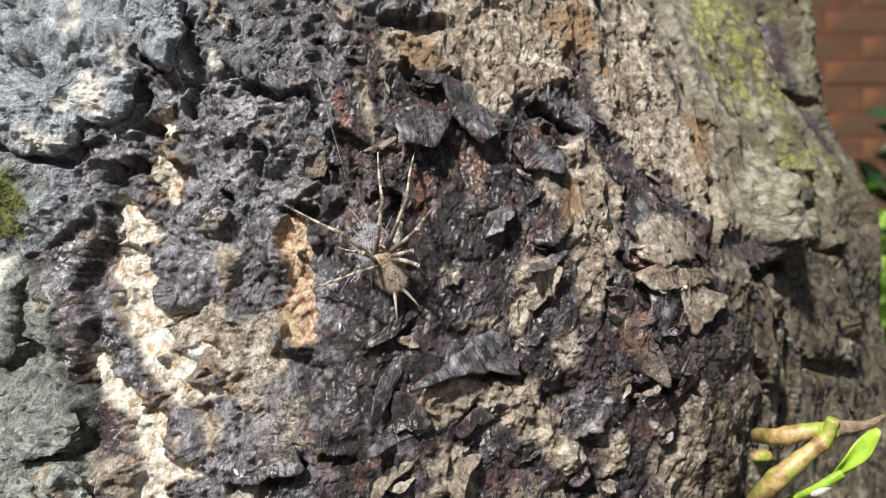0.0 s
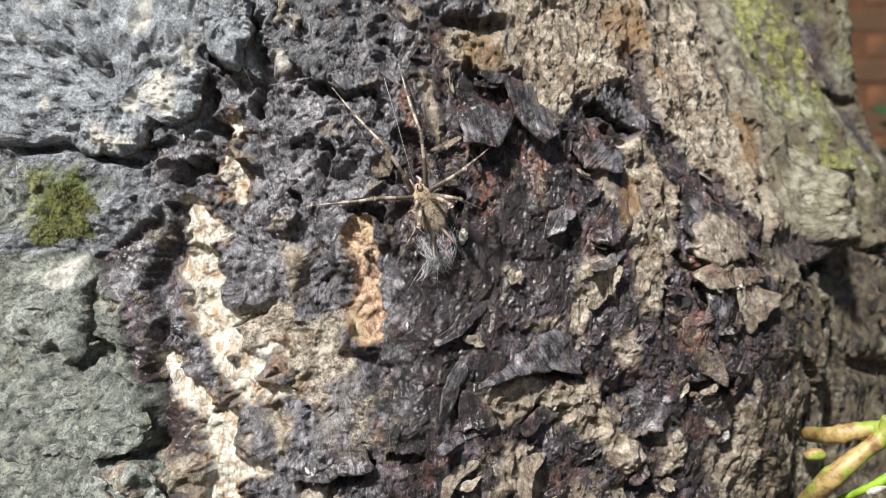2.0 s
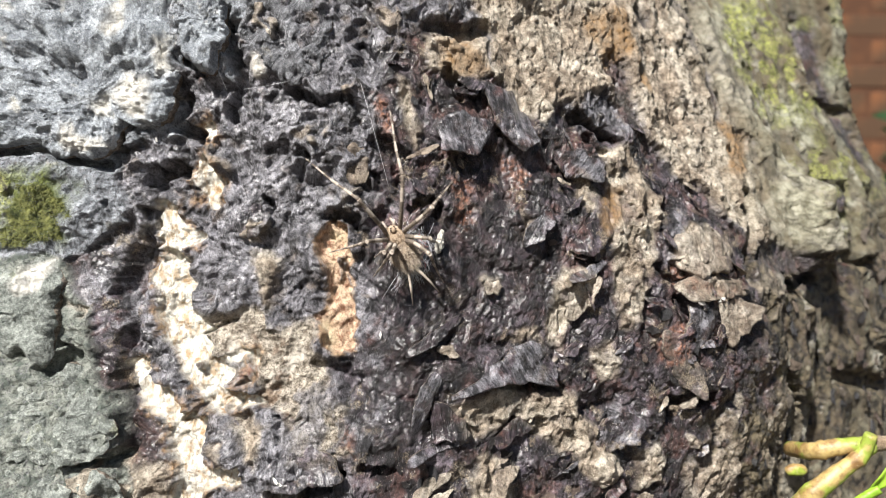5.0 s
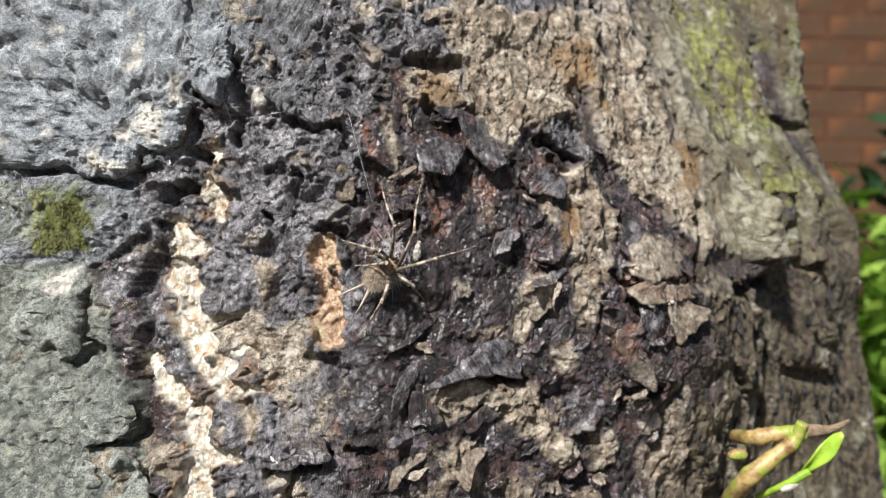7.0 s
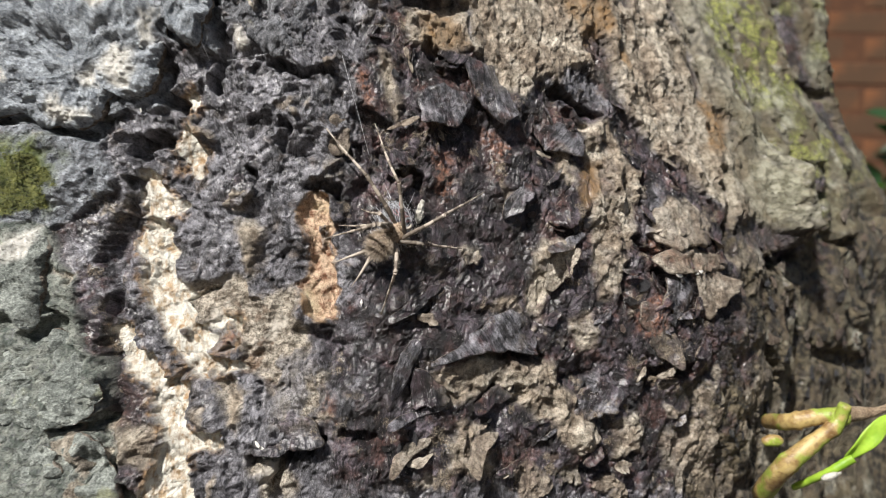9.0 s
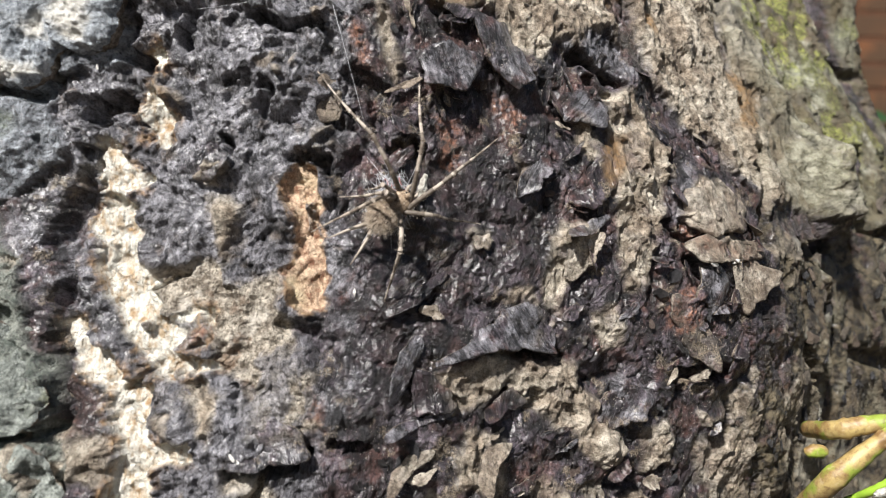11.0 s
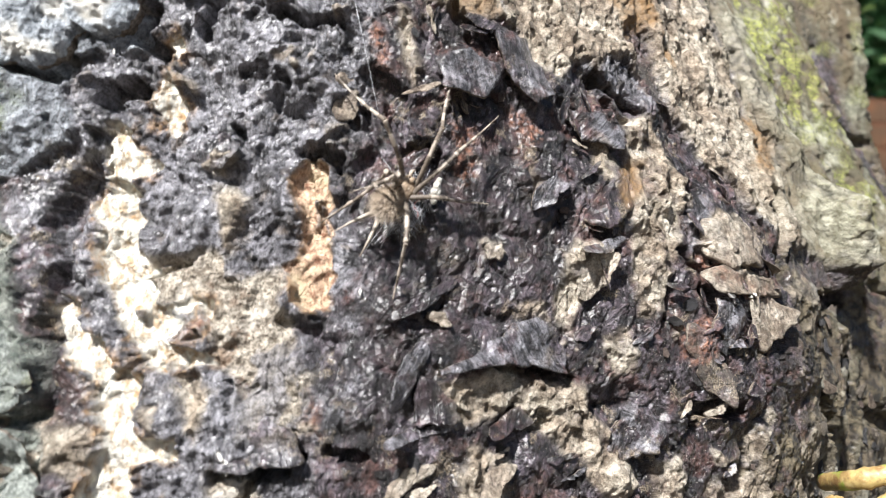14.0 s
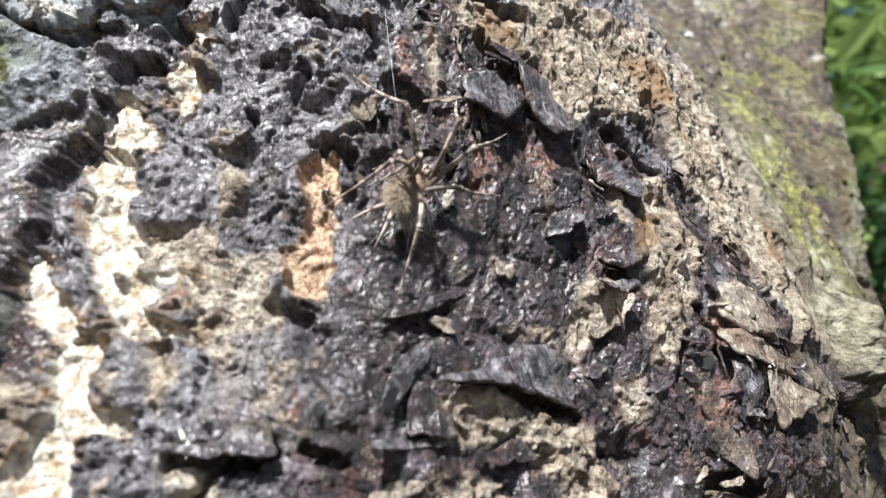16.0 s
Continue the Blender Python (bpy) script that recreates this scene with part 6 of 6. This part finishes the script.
def brick_wall():
    s = Shade("old_brick")
    n = s.noise(0.25, 5)
    tone = s.mix(s.chance(), (0.105, 0.040, 0.014), (0.15, 0.058, 0.02))
    col = s.mix(s.ramp(n, 0.42, 0.58), tone, (0.06, 0.03, 0.013))
    brick_mat = s.done(col, 0.9, n, 0.004, 0.6)
    mortar = make_plain("mortar", (0.05, 0.02, 0.008), (0.08, 0.032, 0.012), 0.03, 0.95)
    wall = new("wall_garden", mesh_box("wall_garden", (1.7, 2.62, 0.69), (1.7, 0.09, 0.71), mortar))
    tagged(wall, "weathered red brick garden wall behind the tree", "wall", kind="structure")
    unit = mesh_box("brick", (0, 0, 0), (0.1075, 0.05, 0.0325), brick_mat, 0.004)
    g = rng(8)
    for row in range(18):
        for k in range(15):
            ob = part("brick", unit, wall)
            ob.location = (0.12 + 0.2275 * k + (0.1138 if row % 2 else 0), 2.578 + g.uniform(-0.002, 0.002), 0.05 + 0.077 * row)
            ob.rotation_euler = (0, 0, g.uniform(-0.01, 0.01))


def mesh_box(name, middle, half, mat, round_off=0.0):
    bm = bmesh.new()
    bmesh.ops.create_cube(bm, size=2.0)
    for p in bm.verts:
        p.co = Vector([m + c * h for m, c, h in zip(middle, p.co, half)])
    if round_off:
        bmesh.ops.bevel(bm, geom=bm.edges[:], offset=round_off, segments=1, affect="EDGES")
    me = bpy.data.meshes.new(name)
    bm.to_mesh(me)
    bm.free()
    me.materials.append(mat)
    return me


brick_wall()


def foliage_material(name, dark, light):
    s = Shade(name)
    geo = s.add("ShaderNodeNewGeometry").outputs["Random Per Island"]
    mat = s.done(s.mix(geo, dark, light), 0.5)
    tr = s.add("ShaderNodeBsdfTranslucent")
    s.put(tr.inputs["Color"], s.mix(geo, dark, light))
    m = s.add("ShaderNodeMixShader")
    m.inputs[0].default_value = 0.4
    s.put(m.inputs[1], s.bsdf.outputs[0])
    s.put(m.inputs[2], tr.outputs[0])
    s.put(s.tree.nodes["Material Output"].inputs["Surface"], m.outputs[0])
    return mat


LOW_GREEN = foliage_material("bright_leaves", (0.10, 0.22, 0.02), (0.34, 0.52, 0.08))
DEEP_GREEN = foliage_material("deep_leaves", (0.012, 0.04, 0.014), (0.05, 0.12, 0.045))
TREE_GREEN = foliage_material("tree_leaves", (0.06, 0.13, 0.03), (0.36, 0.48, 0.16))
TWIGS = make_plain("twigs", (0.05, 0.035, 0.025), (0.12, 0.085, 0.06), 0.02, 0.9)


def leaf_cloud(name, middle, spread, count, size, mat, seed, clumps=14):
    """Many single leaves in clumps."""
    g = rng(seed)
    seeds = [Vector((g.gauss(0, 0.5), g.gauss(0, 0.5), g.gauss(0, 0.5))) for _ in range(clumps)]
    verts, faces = [], []
    for _ in range(count):
        c = g.choice(seeds)
        p = Vector(middle) + Vector([(a + g.gauss(0, 0.20)) * s for a, s in zip(c, spread)])
        if p.z < 0.02:
            p.z = 0.02 + g.random() * 0.1
        turn = Euler((g.uniform(-0.9, 0.9), g.uniform(-0.9, 0.9), g.uniform(0, 6.28))).to_matrix()
        L = size * g.uniform(0.6, 1.3)
        n = len(verts)
        for x, y, z in ((-0.5, 0, 0), (-0.1, 0.24, 0.05), (0.2, 0.2, 0.04), (0.55, 0, -0.06), (0.2, -0.2, 0.04), (-0.1, -0.24, 0.05)):
            verts.append(p + turn @ Vector((x * L, y * L, z * L)))
        faces += [(n, n + 3, n + 2, n + 1), (n, n + 5, n + 4, n + 3)]
    return mesh_of(name, verts, faces, mat, False)


def bush(name, label, category, middle, spread, count, size, mat, seed):
    thing = new(name)
    thing.location = (middle[0], middle[1], 0)
    tagged(thing, label, category)
    g = rng(seed + 1)
    for k in range(5):
        a = g.uniform(0, 6.28)
        top = Vector((0.4 * spread[0] * math.cos(a), 0.4 * spread[1] * math.sin(a), middle[2] + 0.2 * spread[2]))
        part("stem", tube([Vector((0, 0, -0.02)), top * 0.5 + Vector((0.02, 0, 0)), top], [0.012, 0.008, 0.004], TWIGS, "stem", 6), thing)
    part("crown", leaf_cloud("crown", (0, 0, middle[2]), spread, count, size, mat, seed), thing)
    return thing


bush("low_plant", "bright green low plants behind the trunk", "plant", (0.95, 1.55, 0.30), (0.42, 0.4, 0.34), 900, 0.075, LOW_GREEN, 21)
bush("low_plant", "bright green low plants behind the trunk", "plant", (0.70, 1.35, 0.18), (0.30, 0.3, 0.22), 600, 0.07, LOW_GREEN, 22)
bush("shrub", "dark green shrub before the brick wall", "shrub", (1.32, 2.1, 0.55), (0.40, 0.35, 0.75), 1500, 0.08, DEEP_GREEN, 23)
bush("shrub", "dark green shrub before the brick wall", "shrub", (1.75, 2.0, 0.5), (0.40, 0.35, 0.75), 1500, 0.08, DEEP_GREEN, 24)


def tree(middle, tall, seed, mat, count):
    thing = new("tree")
    thing.location = middle
    tagged(thing, "leafy green tree beyond the wall", "tree")
    g = rng(seed)
    part("trunk", tube([(0, 0, -0.05), (0.05, 0, tall * 0.3), (0, 0.05, tall * 0.75)], [0.13, 0.10, 0.04], TWIGS, "trunk", 10), thing)
    for k in range(7):
        a = k * 0.9 + g.random()
        part("limb", tube([(0, 0, tall * 0.3), (0.5 * math.cos(a), 0.5 * math.sin(a), tall * 0.45), (1.1 * math.cos(a), 1.1 * math.sin(a), tall * g.uniform(0.5, 0.8))], [0.05, 0.035, 0.012], TWIGS, "limb", 6), thing)
    part("crown", leaf_cloud("crown", (0, 0, tall * 0.6), (2.0, 2.0, tall * 0.6), count, 0.2, mat, seed, 40), thing)


bush("shrub", "tall dark green shrub beyond the brick wall", "shrub", (1.55, 3.15, 1.6), (0.85, 0.4, 1.1), 4200, 0.10, DEEP_GREEN, 27)
bush("shrub", "tall dark green shrub beyond the brick wall", "shrub", (2.5, 3.3, 1.6), (0.9, 0.4, 1.1), 4200, 0.10, DEEP_GREEN, 28)
tree((2.7, 4.6, 0), 4.6, 31, TREE_GREEN, 3400)
tree((4.3, 5.6, 0), 4.2, 32, TREE_GREEN, 4000)
tree((3.4, 6.0, 0), 5.5, 33, TREE_GREEN, 3400)


# ---- what moves: the spider circles its prey, then settles over it ----
SPIDER_WAY = [
    (0, 8.6, -3.1, 26),
    (0.5, 9.7, -4.6, 24),
    (1, 11.1, -2.4, 32),
    (1.2, 9.4, -0.8, 26),
    (1.3, 3.1, 9.2, 16),
    (1.5, 3.3, 8.6, 24),
    (2, 3.4, 8.7, 24),
    (2.3, 4.4, 7.8, 9),
    (2.4, -0.3, 1.6, 80),
    (2.5, 1.7, -6.5, 162),
    (2.6, 6.7, -7.2, 194),
    (2.7, 8.5, -8.7, 191),
    (3, 9.0, -11.9, 193),
    (3.5, 9.2, -12.2, 189),
    (3.6, 6.6, -11.9, 173),
    (3.7, 0.5, -9.0, 158),
    (3.8, -2.5, -3.4, 82),
    (3.9, 0.9, 2.9, 45),
    (4, 0.2, 3.3, 40),
    (4.2, -4.6, 3.0, 56),
    (5.2, 4.3, 1.7, 15),
    (6.3, 3.4, -4.0, -49),
    (6.5, 4.1, -3.5, -48),
    (7, 4.2, -1.2, -46),
    (7.5, 4.0, -1.5, -42),
    (8, 3.9, -1.6, -42),
    (8.5, 3.7, -2.1, -37),
    (9, 5.2, -2.3, -50),
    (11.5, 6.1, -0.2, -48),
    (12.5, 4.8, 0.6, -45),
    (16, 5.0, 2.0, -33),
]
# for each leg, in the order of LEGS: degrees to the spider's left, and reach in mm
LEG_WAYS = [
    (0, ((-29, 23.0), (-43, 23.2), (32, 19.8), (-70, 13.8), (38, 7.3), (-104, 5.3), (82, 13.6), (-141, 10.0))),
    (0.5, ((-30, 25.1), (-42, 25.6), (21, 23.6), (-93, 8.6), (61, 13.3), (-110, 5.1), (102, 11.0), (-170, 10.5))),
    (1.2, ((-27, 25.1), (-41, 24.9), (20, 24.5), (-94, 11.4), (57, 13.8), (-124, 6.4), (103, 12.5), (-170, 10.5))),
    (1.5, ((9, 25.5), (-13, 25.0), (66, 19.9), (-72, 17.8), (115, 3.3), (-113, 11.0), (132, 10.7), (-146, 7.9))),
    (2, ((13, 25.0), (-13, 24.5), (71, 19.8), (-79, 15.9), (126, 3.9), (-126, 11.3), (138, 12.1), (-157, 8.6))),
    (2.3, ((26, 22.0), (0, 20.0), (89, 19.2), (-64, 15.4), (152, 4.2), (-111, 11.2), (156, 12.1), (-138, 8.7))),
    (2.6, ((44, 15.7), (-6, 12.4), (91, 10.3), (-31, 13.4), (109, 5.4), (-100, 4.9), (150, 10.1), (-103, 11.1))),
    (3, ((44, 17.3), (0, 10.1), (82, 15.9), (-29, 10.2), (158, 5.1), (-135, 5.4), (143, 13.2), (-128, 13.3))),
    (3.6, ((65, 18.8), (24, 12.2), (98, 16.9), (-2, 11.4), (155, 4.6), (-88, 3.7), (155, 12.6), (-97, 11.3))),
    (4, ((22, 22.8), (-31, 25.5), (73, 15.7), (-66, 15.4), (138, 6.4), (-130, 10.5), (136, 12.3), (-150, 10.1))),
    (4.2, ((6, 22.0), (-46, 24.0), (59, 14.5), (-82, 14.5), (106, 4.3), (-140, 9.0), (116, 10.1), (-163, 10.0))),
    (6.5, ((54, 19.6), (35, 21.8), (114, 10.0), (-32, 16.8), (114, 3.1), (-83, 7.6), (135, 5.2), (-157, 15.3))),
    (7.5, ((49, 14.4), (25, 15.5), (111, 10.1), (-22, 21.2), (111, 4.3), (-79, 12.2), (140, 5.5), (-157, 15.9))),
    (9, ((86, 25.5), (64, 22.7), (153, 12.9), (-9, 20.2), (101, 6.0), (-43, 16.6), (132, 8.5), (-138, 15.1))),
    (12.5, ((79, 22.0), (28, 23.4), (167, 14.8), (-1, 22.2), (129, 2.6), (-47, 18.8), (136, 6.5), (-139, 17.8))),
    (16, ((71, 19.9), (24, 19.2), (158, 14.6), (-6, 20.0), (110, 5.2), (-38, 14.1), (134, 5.3), (-147, 18.5))),
]


def leg_poses(hip, length, way, reach):
    """The leg's own pose and its shin's, so that the foot comes down reach mm out from the hip."""
    thigh, shin, drop = KNEE * length, (1 - KNEE) * length, 3.4
    far = min(math.hypot(reach, drop), 0.985 * length)
    far = max(far, shin - thigh + 1.0)
    rise = math.acos((thigh ** 2 + far ** 2 - shin ** 2) / (2 * thigh * far))
    knee = math.acos((thigh ** 2 + shin ** 2 - far ** 2) / (2 * thigh * shin))
    up_angle = math.degrees(rise - math.asin(min(1, drop / far)))
    return (pose(hip[0] * 0.001 + 0.0010, hip[1] * 0.001, 0.0024, 0, -up_angle, way), pose(0.001 * thigh, 0, 0, 0, 180 - math.degrees(knee), 0))


def motions():
    spider.rotation_mode = "QUATERNION"
    walk(spider, [(t, trunk_frame(u, v, 1.6, turn)) for t, u, v, turn in SPIDER_WAY])
    for k, (name, hip, length) in enumerate(LEGS):
        steps = [(t, leg_poses(hip, length, *ways[k])) for t, ways in LEG_WAYS]
        walk(spider_legs[name][0], [(t, a) for t, (a, b) in steps])
        walk(spider_legs[name][1], [(t, b) for t, (a, b) in steps])


motions()
